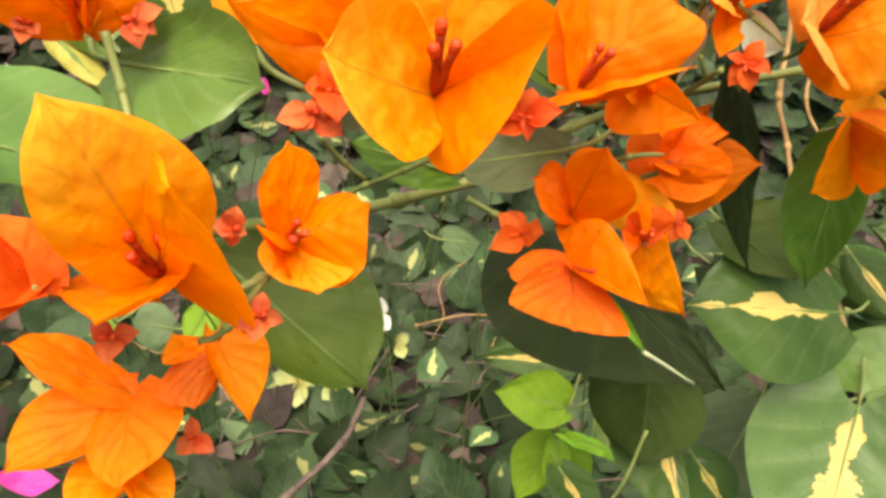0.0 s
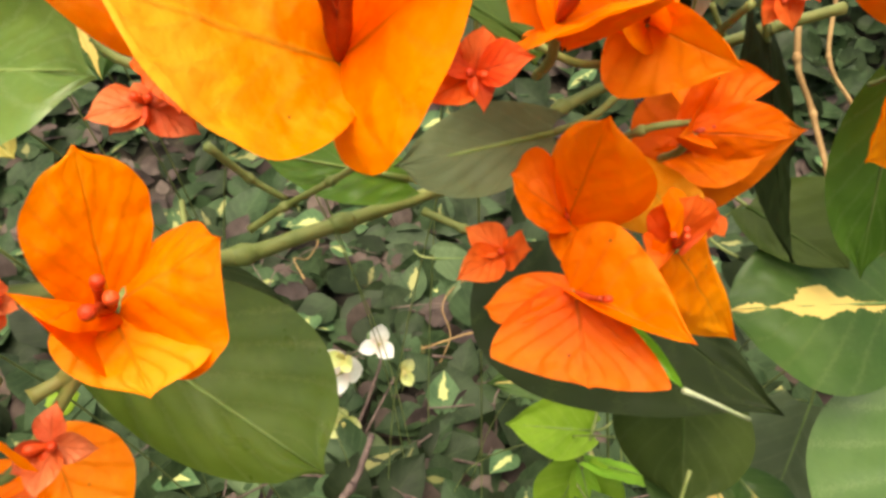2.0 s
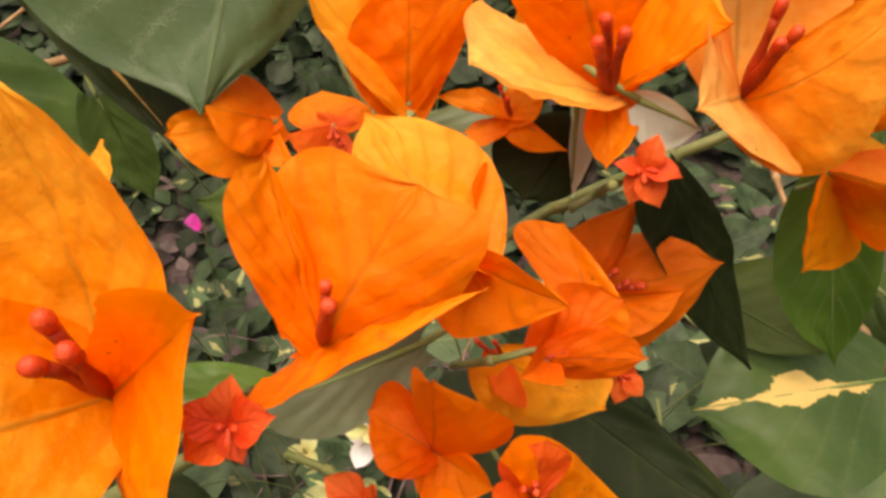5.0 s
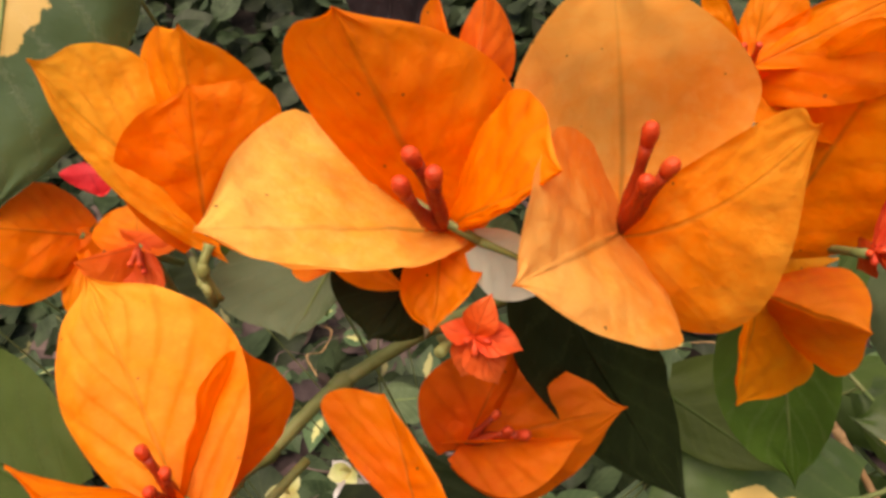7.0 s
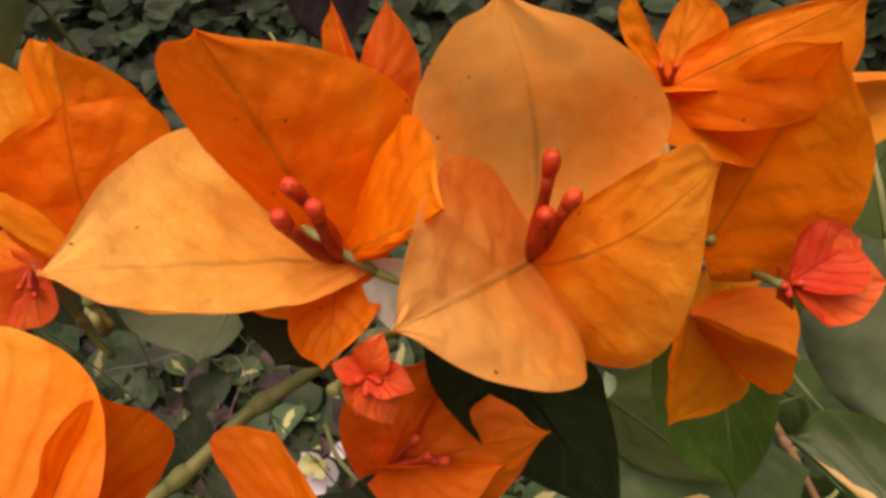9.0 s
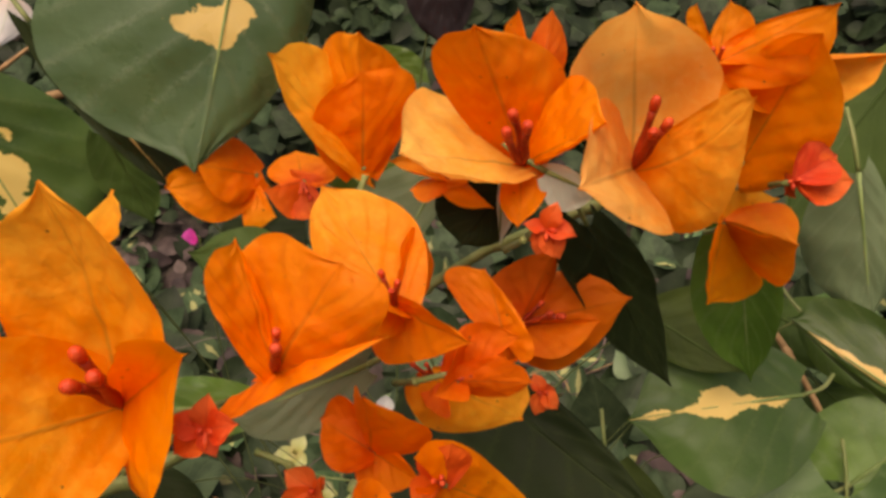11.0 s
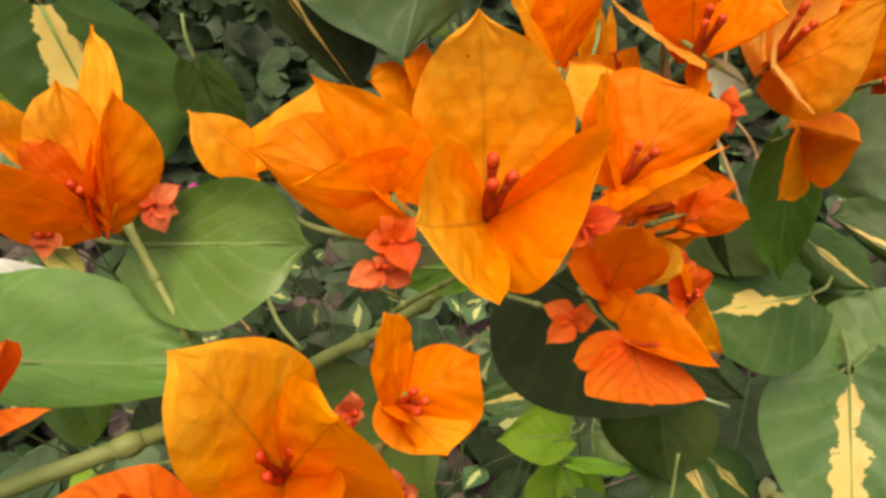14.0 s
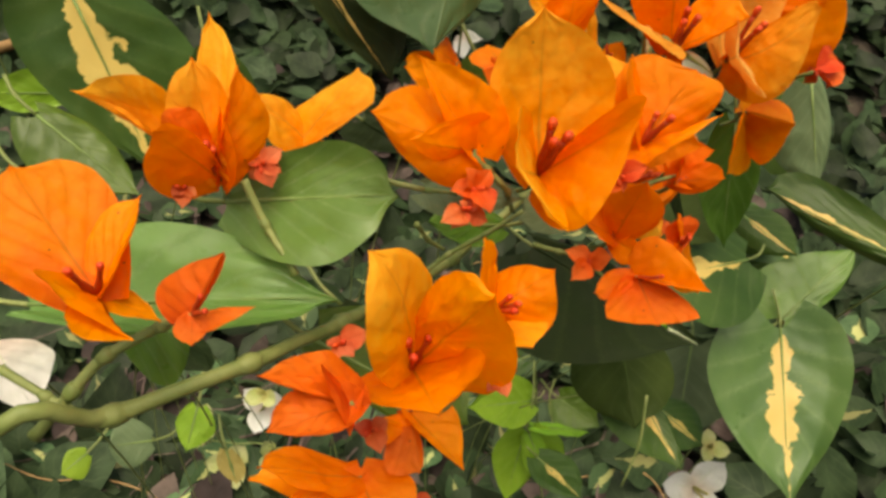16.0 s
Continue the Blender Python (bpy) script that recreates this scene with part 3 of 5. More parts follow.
def creepers():
    rng = random.Random(5)
    kinds = [creeper_leaf_mesh("leaf_blade", m, l, w) for m, l, w in ((CREEPER, 0.068, 0.056), (CREEPER, 0.056, 0.05), (CREEPER_VAR, 0.066, 0.044), (LEAF["p"], 0.05, 0.036), (CREEPER, 0.08, 0.06))]
    spots = [(-0.42, 0.72), (-0.22, 0.62), (-0.05, 0.66), (0.08, 0.72), (0.2, 0.62), (-0.12, 0.84), (0.12, 0.9), (0.3, 0.78), (-0.34, 0.92), (0.0, 1.02), (-0.5, 1.1), (0.42, 0.98)]
    for cx, cy in spots:
        ob = thing("creeper_plant", (cx, cy, 0.0), "low creeper with small dark green leaves", "plant", "creepers on the ground")
        top = canopy_height(cx, cy)
        stalk = smooth_line([Vector((0, 0, -0.01)), Vector((rng.uniform(-0.05, 0.05), 0.02, top * 0.6)), Vector((rng.uniform(-0.1, 0.1), -0.04, top + 0.04))], 6)
        part("vine", tube(stalk, [0.002] * len(stalk), 6), STEM["w"], ob)
        for k in range(24):
            r, a = 0.15 * math.sqrt(rng.random()), rng.uniform(0, 6.28)
            x, y = cx + r * math.cos(a), cy + r * math.sin(a)
            z = max(canopy_height(x, y) * rng.uniform(0.7, 1.25), 0.03)
            lf = new("leaf", kinds[rng.choice((0, 0, 1, 1, 2, 2, 3, 4))])
            lf.parent = ob
            lf.matrix_parent_inverse = Matrix.Translation((-cx, -cy, 0))
            lf.matrix_basis = scatter_pose(rng, x, y, z) @ Matrix.Scale(rng.uniform(0.75, 1.35), 4)


def leaf_mass(name, label, count, material, xs, ys, size, low, high, seed, category="plant"):
    """Countless small heart-shaped leaves in one object."""
    rng = random.Random(seed)
    us = (0.0, 0.1, 0.28, 0.5, 0.75, 1.0)
    half = (0.16, 0.66, 1.0, 0.9, 0.52, 0.03)
    vs = (-1.0, -0.5, 0.0, 0.5, 1.0)
    verts, faces, uvs = [], [], []
    for k in range(count):
        while True:
            x, y = rng.uniform(*xs), rng.uniform(*ys)
            a = (2 * x - xs[0] - xs[1]) / (xs[1] - xs[0])
            b = (2 * y - ys[0] - ys[1]) / (ys[1] - ys[0])
            if abs(a) ** 3 + abs(b) ** 3 < 0.8 + 0.45 * noise.noise(Vector((x * 1.7, y * 1.7, seed))):
                break
        bank = 0.5 * max(0.0, y - 1.5)
        z = bank + max(canopy_height(x, y) - bank, 0.03) * rng.uniform(low, high) + 0.01
        s = size * rng.uniform(0.6, 1.3)
        wide = s * rng.uniform(0.36, 0.48)
        m = scatter_pose(rng, x, y, z, 1.1)
        bend, cup = rng.uniform(0.05, 0.3), rng.uniform(0.05, 0.3)
        at = len(verts)
        for u, w in zip(us, half):
            for v in vs:
                lobe = 0.13 * abs(v) * max(0.0, 1 - 4 * u)
                verts.append(m @ Vector((v * w * wide, (u - lobe) * s, -bend * u * u * s + cup * v * v * w * wide)))
                uvs.append((u, 0.5 + 0.5 * v))
        for i in range(len(us) - 1):
            for j in range(len(vs) - 1):
                c = at + i * len(vs) + j
                faces.append((c, c + 1, c + len(vs) + 1, c + len(vs)))
    mesh = bpy.data.meshes.new(name)
    mesh.from_pydata([tuple(v) for v in verts], [], faces)
    layer = mesh.uv_layers.new(name="UVMap")
    order = np.empty(len(mesh.loops), dtype=np.int32)
    mesh.loops.foreach_get("vertex_index", order)
    layer.data.foreach_set("uv", np.array(uvs, dtype=np.float32)[order].ravel())
    mesh.polygons.foreach_set("use_smooth", np.ones(len(mesh.polygons), dtype=bool))
    mesh.materials.append(material)
    tagged(new(name, mesh), label, category, "", "stuff")


def vine_tangle(count, seed):
    """Thin dry vines that run over and through the creepers."""
    rng = random.Random(seed)
    for k in range(count):
        x, y = rng.uniform(-0.45, 0.35), rng.uniform(0.55, 1.15)
        a = rng.uniform(0, 6.28)
        pts = []
        for s in range(5):
            z = max(canopy_height(x, y), 0.04) * rng.uniform(0.7, 1.45) + 0.01
            pts.append((x, y, z))
            a += rng.uniform(-0.7, 0.7)
            x, y = x + 0.07 * math.cos(a), y + 0.05 * math.sin(a)
        stem(rng.choice("wwt"), rng.uniform(0.7, 1.6), *pts)


# ---- the bush: flowers, leaves, stems ----
f = flower((0.0098, 0.1535, 0.7130), 'o')
petal(f, 'l', (0.0104, 0.1551, 0.7598), (-0.0058, 0.1519, 0.7382), (0.0280, 0.1460, 0.7373), (0.0110, 0.1568, 0.7371), roll=(0.04, -0.05))
petal(f, 'l', (-0.0105, 0.1223, 0.7297), (-0.0017, 0.1440, 0.7366), (0.0025, 0.1234, 0.7089), (-0.0015, 0.1358, 0.7218), crease=0.85, roll=(0.05, 0.06))
petal(f, 'o', (0.0327, 0.1382, 0.7327), (0.0263, 0.1373, 0.7374), (0.0160, 0.1370, 0.7019), crease=0.8, roll=(-0.06, 0.05))
flower_tube(f, (0.0103, 0.1461, 0.7318))
flower_tube(f, (0.0088, 0.1418, 0.7273))
flower_tube(f, (0.0139, 0.1427, 0.7284))
f = flower((0.0419, 0.1514, 0.7183), 'o')
bract(f, 'o', (0.0580, 0.1514, 0.7391), (0.0242, -0.0139, -0.0110), (0.0026, 0.0031, 0.0064), 3.0)
bract(f, 'o', (0.0389, 0.1577, 0.7439), (0.0066, 0.0054, -0.0067), (-0.0027, -0.0013, 0.0063), 1.8)
bract(f, 'o', (0.0648, 0.1461, 0.7271), (-0.0110, -0.0072, -0.0043), (-0.0072, -0.0058, -0.0031))
flower_tube(f, (0.0450, 0.1493, 0.7289))
flower_tube(f, (0.0422, 0.1613, 0.7207))
flower_tube(f, (0.0461, 0.1432, 0.7291))
f = flower((0.0633, 0.1786, 0.7127), 'o')
petal(f, 'l', (0.0477, 0.2021, 0.7357), (0.0465, 0.1868, 0.7240), (0.0689, 0.1969, 0.7247), roll=(0.05, -0.05))
petal(f, 'o', (0.0696, 0.1952, 0.7250), (0.0665, 0.1870, 0.7238), (0.0714, 0.2035, 0.7065), crease=0.8)
bract(f, 'o', (0.0793, 0.1696, 0.7064), (-0.0090, 0.0040, -0.0170), (-0.0055, -0.0009, -0.0024))
bract(f, 'o', (0.0499, 0.1712, 0.7271), (-0.0032, 0.0001, -0.0076), (0.0019, -0.0066, -0.0030))
flower_tube(f, (0.0614, 0.1776, 0.7233))
flower_tube(f, (0.0652, 0.1749, 0.7217))
flower_tube(f, (0.0636, 0.1727, 0.7208))
# the lower flowers carry their shade in the 'e' tone
f = flower((0.0963, 0.2421, 0.6619), 'o')
petal(f, 'e', (0.1340, 0.2390, 0.6695), (0.1115, 0.2475, 0.6775), (0.1091, 0.2372, 0.6439), at=0.36, crease=0.5, point=1.6, roll=(0.05, 0.05), heel=0.08)
bract(f, 'e', (0.1115, 0.2449, 0.6894), (0.0209, -0.0057, -0.0014), (-0.0044, 0.0051, 0.0016))
bract(f, 'e', (0.1231, 0.2375, 0.6630), (0.0046, -0.0081, -0.0098), (-0.0028, -0.0087, -0.0005))
flower_tube(f, (0.1049, 0.2401, 0.6716))
flower_tube(f, (0.1071, 0.2364, 0.6693))
flower_tube(f, (0.1112, 0.2356, 0.6675))
f = flower((0.0681, 0.1963, 0.6777), 'l')
bract(f, 'l', (0.0921, 0.2022, 0.6551), (-0.0218, -0.0211, 0.0014), (0.0024, 0.0019, -0.0043))
bract(f, 'e', (0.0650, 0.1902, 0.6742), (0.0078, -0.0101, -0.0072), (0.0004, -0.0022, -0.0003))
flower_tube(f, (0.0625, 0.1955, 0.6853))
flower_tube(f, (0.0665, 0.1947, 0.6849))
f = flower((0.0747, 0.1760, 0.6925), 'o')
bract(f, 'e', (0.0907, 0.1785, 0.7012), (0.0076, -0.0038, -0.0059), (0.0015, 0.0013, 0.0063))
bract(f, 'e', (0.0924, 0.1715, 0.6923), (-0.0036, 0.0016, -0.0125), (0.0029, 0.0005, 0.0001))
bract(f, 'e', (0.0695, 0.1688, 0.6942), (-0.0015, -0.0070, -0.0110), (0.0042, -0.0003, 0.0038))
flower_tube(f, (0.0818, 0.1799, 0.6937))
flower_tube(f, (0.0810, 0.1795, 0.6916))
flower_tube(f, (0.0787, 0.1757, 0.6937))
f = flower((0.0887, 0.2004, 0.6853), 'o')
bract(f, 'e', (0.0856, 0.2106, 0.7025), (0.0204, -0.0153, -0.0138), (-0.0027, -0.0006, 0.0025))
bract(f, 'e', (0.0948, 0.2058, 0.6756), (0.0021, -0.0015, -0.0137), (-0.0100, -0.0093, 0.0060))
f = flower((0.0515, 0.1760, 0.6737), 'o')
petal(f, 'e', (0.0545, 0.1640, 0.7000), (0.0480, 0.1820, 0.6862), (0.0662, 0.1700, 0.6800), crease=0.5, point=2.0, roll=(0.05, 0.05))
petal(f, 'e', (0.0397, 0.1799, 0.6828), (0.0462, 0.1820, 0.6865), (0.0431, 0.1672, 0.6782), crease=0.5, roll=(0.06, -0.05))
bract(f, 'e', (0.0624, 0.1726, 0.6646), (-0.0084, -0.0053, -0.0066), (-0.0017, -0.0040, 0.0009))
flower_tube(f, (0.0530, 0.1768, 0.6779))
flower_tube(f, (0.0512, 0.1759, 0.6771))
f = flower((0.0495, 0.1560, 0.6690), 'o')
petal(f, 'e', (0.0325, 0.1545, 0.6672), (0.0413, 0.1605, 0.6700), (0.0385, 0.1525, 0.6640), crease=0.5, roll=(0.08, 0.06))
petal(f, 'e', (0.0506, 0.1430, 0.6570), (0.0333, 0.1469, 0.6612), (0.0635, 0.1390, 0.6598), at=0.55, crease=0.75, point=1.15, roll=(0.03, 0.03))
petal(f, 'e', (0.0668, 0.1396, 0.6686), (0.0548, 0.1553, 0.6840), (0.0545, 0.1420, 0.6720), crease=0.9, roll=(0.05, 0.05))
flower_tube(f, (0.0542, 0.1482, 0.6725))
flower_tube(f, (0.0515, 0.1575, 0.6631))
flower_tube(f, (0.0530, 0.1539, 0.6663))
f = flower((0.0690, 0.1612, 0.6749), 'r')
bract(f, 'o', (0.0924, 0.1783, 0.6408), (-0.0028, -0.0035, -0.0235), (-0.0027, -0.0020, 0.0047))
bract(f, 'r', (0.0629, 0.1527, 0.6752), (0.0056, -0.0026, -0.0015), (-0.0020, 0.0010, 0.0021))
bract(f, 'r', (0.0724, 0.1629, 0.6851), (0.0126, -0.0003, -0.0014), (-0.0003, 0.0014, 0.0021))
flower_tube(f, (0.0669, 0.1580, 0.6796))
flower_tube(f, (0.0691, 0.1574, 0.6811))
flower_tube(f, (0.0691, 0.1565, 0.6801))
f = flower((-0.0116, 0.1496, 0.7244), 'o')
bract(f, 'o', (-0.0248, 0.1530, 0.7508), (-0.0156, -0.0033, -0.0037), (0.0044, -0.0027, 0.0026))
bract(f, 'o', (-0.0396, 0.1490, 0.7387), (0.0004, -0.0108, -0.0240), (0.0003, 0.0044, -0.0011))
bract(f, 'o', (-0.0311, 0.1410, 0.7325), (-0.0108, -0.0001, -0.0133), (0.0028, 0.0030, 0.0019))
flower_tube(f, (-0.0169, 0.1573, 0.7323))
flower_tube(f, (-0.0185, 0.1570, 0.7338))
f = flower((-0.0481, 0.2430, 0.7032), 'l')
bract(f, 'l', (-0.0650, 0.2418, 0.7241), (-0.0133, -0.0313, -0.0039), (0.0001, -0.0022, -0.0002))
bract(f, 'l', (-0.0231, 0.2446, 0.7267), (0.0248, -0.0240, 0.0073), (0.0027, 0.0003, 0.0028))
bract(f, 'l', (-0.0373, 0.2469, 0.6986), (-0.0047, -0.0061, -0.0040), (-0.0069, -0.0021, 0.0019))
f = flower((-0.0785, 0.1740, 0.7170), 'o')
petal(f, 'l', (-0.0736, 0.1954, 0.7583), (-0.0797, 0.1900, 0.7430), (-0.0688, 0.1860, 0.7430), point=1.5)
petal(f, 'l', (-0.0800, 0.1790, 0.7500), (-0.0885, 0.1720, 0.7370), (-0.0728, 0.1760, 0.7380), crease=0.4)
petal(f, 'o', (-0.0687, 0.1785, 0.7467), (-0.0748, 0.1700, 0.7320), (-0.0620, 0.1795, 0.7265), crease=0.5, roll=(0.05, 0.05))
# dark red bract put in for the shade inside this flower
bract(f, 'r', (-0.0829, 0.1720, 0.7392), (0.0108, 0.0028, -0.0019), (-0.0041, -0.0015, 0.0065), 2.2)
petal(f, 'l', (-0.1135, 0.2000, 0.7395), (-0.0930, 0.1840, 0.7450), (-0.0925, 0.1810, 0.7345), point=1.3, curl=0.04)
petal(f, 'o', (-0.0915, 0.1580, 0.7375), (-0.0826, 0.1600, 0.7362), (-0.0945, 0.1670, 0.7195), crease=0.8, point=2.2, roll=(0.06, 0.05))
bract(f, 'o', (-0.0752, 0.1734, 0.7374), (-0.0050, 0.0019, 0.0019), (0.0019, -0.0073, 0.0004))
flower_tube(f, (-0.0802, 0.1681, 0.7301))
flower_tube(f, (-0.0788, 0.1678, 0.7282))
f = flower((0.0995, 0.2232, 0.7264), 'o')
petal(f, 'o', (0.0892, 0.2128, 0.7665), (0.0780, 0.2282, 0.7541), (0.1149, 0.2357, 0.7460), (0.0939, 0.2178, 0.7481), roll=(-0.05, 0.04))
# up-facing bract: the peach tone holds its overhead light
petal(f, 'p', (0.0685, 0.1954, 0.7433), (0.0756, 0.2410, 0.7445), (0.0859, 0.1997, 0.7300), (0.0809, 0.2080, 0.7361), crease=0.5, roll=(0.04, 0.05))
petal(f, 'o', (0.1177, 0.2031, 0.7418), (0.1132, 0.2226, 0.7490), (0.1081, 0.2134, 0.7314), crease=0.8)
petal(f, 'o', (0.0953, 0.2105, 0.7136), (0.0915, 0.2130, 0.7225), (0.1062, 0.2215, 0.7205), at=0.5, crease=0.3, point=2.2)
flower_tube(f, (0.0962, 0.2115, 0.7451))
flower_tube(f, (0.0999, 0.2093, 0.7424))
flower_tube(f, (0.0943, 0.2100, 0.7414))
f = flower((0.1308, 0.2281, 0.7190), 'l')
petal(f, 'p', (0.1276, 0.2140, 0.7671), (0.1140, 0.2265, 0.7462), (0.1545, 0.2290, 0.7442), (0.1350, 0.2410, 0.7388), point=1.5, roll=(0.05, -0.04))
petal(f, 'p', (0.1090, 0.1965, 0.7284), (0.1195, 0.2165, 0.7440), (0.1352, 0.2056, 0.7085), (0.1200, 0.2090, 0.7255), at=0.34, crease=0.95, point=1.5, roll=(0.02, -0.03))
petal(f, 'l', (0.1556, 0.2082, 0.7418), (0.1475, 0.2165, 0.7390), (0.1452, 0.2130, 0.7045), (0.1430, 0.2165, 0.7265), at=0.5, crease=0.6, point=2.4, roll=(-0.03, 0.05))
flower_tube(f, (0.1346, 0.2186, 0.7420))
flower_tube(f, (0.1374, 0.2160, 0.7362))
flower_tube(f, (0.1323, 0.2132, 0.7348))
f = flower((0.1701, 0.2460, 0.7094), 'o')
petal(f, 'o', (0.1797, 0.2260, 0.7510), (0.1660, 0.2410, 0.7390), (0.1850, 0.2265, 0.7170), (0.1776, 0.2390, 0.7320), at=0.46, crease=0.5, point=2.0, roll=(0.05, 0.06), heel=0.12)
f = flower((0.1603, 0.2456, 0.7417), 'o')
bract(f, 'o', (0.1861, 0.2302, 0.7570), (0.0087, -0.0118, -0.0138), (0.0053, -0.0021, -0.0028))
bract(f, 'o', (0.1649, 0.2494, 0.7582), (0.0111, -0.0048, 0.0016), (0.0025, -0.0010, 0.0019))
bract(f, 'o', (0.1549, 0.2490, 0.7589), (0.0063, -0.0029, -0.0051), (-0.0029, 0.0003, 0.0024))
bract(f, 'l', (0.2236, 0.2640, 0.7330), (0.0008, -0.0007, -0.0170), (0.0068, -0.0028, -0.0086))
flower_tube(f, (0.1573, 0.2414, 0.7473))
flower_tube(f, (0.1602, 0.2411, 0.7470))
f = flower((0.1696, 0.2555, 0.6849), 'o')
petal(f, 'o', (0.1659, 0.2561, 0.6516), (0.1648, 0.2556, 0.6718), (0.1919, 0.2728, 0.6477), roll=(0.05, 0.05))
petal(f, 'o', (0.1890, 0.2418, 0.6799), (0.1910, 0.2575, 0.6872), (0.1967, 0.2678, 0.6484))
bract(f, 'l', (0.1945, 0.2668, 0.6846), (-0.0019, 0.0056, -0.0095), (-0.0065, 0.0024, 0.0061))
flower_tube(f, (0.1833, 0.2623, 0.6804))
flower_tube(f, (0.1748, 0.2661, 0.6802))
flower_tube(f, (0.1776, 0.2582, 0.6771))
f = flower((0.0546, 0.2315, 0.7288), 'o')
bract(f, 'o', (0.0601, 0.2339, 0.7655), (0.0233, -0.0016, -0.0108), (0.0021, 0.0092, 0.0102))
bract(f, 'o', (0.0600, 0.2294, 0.7559), (0.0296, 0.0068, 0.0034), (0.0012, 0.0021, 0.0059), 2.3)
bract(f, 'l', (0.0357, 0.2273, 0.7637), (-0.0064, -0.0145, -0.0178), (-0.0012, 0.0036, 0.0079))
f = flower((0.0179, 0.2521, 0.7237), 'o')
bract(f, 'o', (0.0053, 0.2396, 0.7333), (-0.0022, -0.0105, -0.0178), (-0.0007, 0.0004, 0.0003), 2.2)
bract(f, 'o', (-0.0065, 0.2402, 0.7273), (0.0062, -0.0058, -0.0174), (-0.0064, -0.0031, -0.0031))
bract(f, 'o', (0.0227, 0.2466, 0.7104), (-0.0048, -0.0051, -0.0089), (-0.0046, -0.0034, -0.0047))
f = flower((0.0342, 0.2438, 0.7224), 'r')
bract(f, 'r', (0.0238, 0.2364, 0.7238), (-0.0008, -0.0045, -0.0101), (-0.0001, -0.0012, -0.0050))
bract(f, 'r', (0.0305, 0.2454, 0.7265), (0.0088, -0.0004, 0.0017), (0.0028, 0.0007, -0.0021))
bract(f, 'r', (0.0362, 0.2364, 0.7126), (0.0102, 0.0017, 0.0014), (-0.0005, -0.0022, -0.0034))
bract(f, 'o', (0.0322, 0.2528, 0.7298), (0.0217, 0.0003, -0.0018), (0.0002, 0.0011, -0.0009), 2.3)
flower_tube(f, (0.0338, 0.2384, 0.7205))
flower_tube(f, (0.0360, 0.2384, 0.7203))
flower_tube(f, (0.0366, 0.2380, 0.7186))
f = flower((0.1069, 0.2326, 0.7461), 'o')
bract(f, 'o', (0.1031, 0.2398, 0.7649), (0.0060, -0.0021, -0.0005), (-0.0037, 0.0126, 0.0002))
bract(f, 'r', (0.1123, 0.2396, 0.7639), (0.0099, -0.0033, -0.0031), (0.0023, 0.0081, -0.0007))
f = flower((0.0785, 0.2350, 0.7207), 'o')
bract(f, 'l', (0.0612, 0.2401, 0.7263), (0.0009, -0.0079, -0.0041), (-0.0003, -0.0000, 0.0015))
bract(f, 'o', (0.0905, 0.2285, 0.7120), (-0.0027, -0.0070, -0.0053), (-0.0031, 0.0021, 0.0000))
bract(f, 'o', (0.0669, 0.2353, 0.7182), (-0.0001, -0.0096, -0.0039), (-0.0026, 0.0005, -0.0023))
bract(f, 'l', (0.0876, 0.2409, 0.7283), (0.0059, -0.0080, -0.0044), (0.0001, -0.0002, -0.0000))
flower_tube(f, (0.0766, 0.2349, 0.7288))
flower_tube(f, (0.0780, 0.2331, 0.7260))
f = flower((-0.0408, 0.1132, 0.6854), 'o')
petal(f, 'l', (-0.0507, 0.1015, 0.7252), (-0.0512, 0.0972, 0.7005), (-0.0313, 0.1202, 0.7047), (-0.0446, 0.1027, 0.7117), crease=0.5, point=1.9, roll=(0.04, 0.06))
petal(f, 'o', (-0.0416, 0.0880, 0.6920), (-0.0565, 0.1059, 0.6856), (-0.0283, 0.0947, 0.6972), at=0.5, crease=0.4, roll=(0.06, 0.06))
petal(f, 'o', (-0.0282, 0.0912, 0.7159), (-0.0372, 0.1035, 0.7122), (-0.0196, 0.1054, 0.6818), crease=0.7, point=2.2, roll=(0.05, -0.05))
flower_tube(f, (-0.0431, 0.1062, 0.6991))
flower_tube(f, (-0.0375, 0.1065, 0.6985))
flower_tube(f, (-0.0422, 0.1043, 0.6955))
f = flower((-0.0174, 0.1221, 0.6904), 'o')
petal(f, 'o', (-0.0176, 0.1248, 0.7110), (-0.0217, 0.1162, 0.7031), (-0.0122, 0.1294, 0.7016), crease=0.8)
petal(f, 'o', (-0.0009, 0.1187, 0.7019), (-0.0121, 0.1306, 0.6962), (-0.0055, 0.1161, 0.6841), point=2.4)
bract(f, 'o', (-0.0218, 0.1107, 0.7003), (0.0008, 0.0042, -0.0112), (0.0044, -0.0051, -0.0052))
bract(f, 'o', (-0.0097, 0.1111, 0.6854), (0.0177, 0.0045, -0.0010), (0.0017, -0.0012, 0.0005), 2.2)
flower_tube(f, (-0.0141, 0.1154, 0.6988))
flower_tube(f, (-0.0123, 0.1137, 0.6973))
flower_tube(f, (-0.0144, 0.1115, 0.6967))
f = flower((-0.0581, 0.0996, 0.6899), 'r')
bract(f, 'r', (-0.0764, 0.0997, 0.7020), (0.0001, -0.0067, -0.0031), (0.0041, 0.0058, 0.0026))
bract(f, 'r', (-0.0596, 0.0917, 0.6883), (0.0081, 0.0019, -0.0114), (-0.0009, 0.0024, 0.0073))
bract(f, 'r', (-0.0762, 0.0947, 0.6913), (0.0057, -0.0120, -0.0037), (-0.0014, -0.0013, 0.0018))
f = flower((-0.0381, 0.1313, 0.6558), 'r')
bract(f, 'o', (-0.0269, 0.1158, 0.6446), (0.0114, 0.0081, 0.0004), (0.0024, 0.0016, 0.0024))
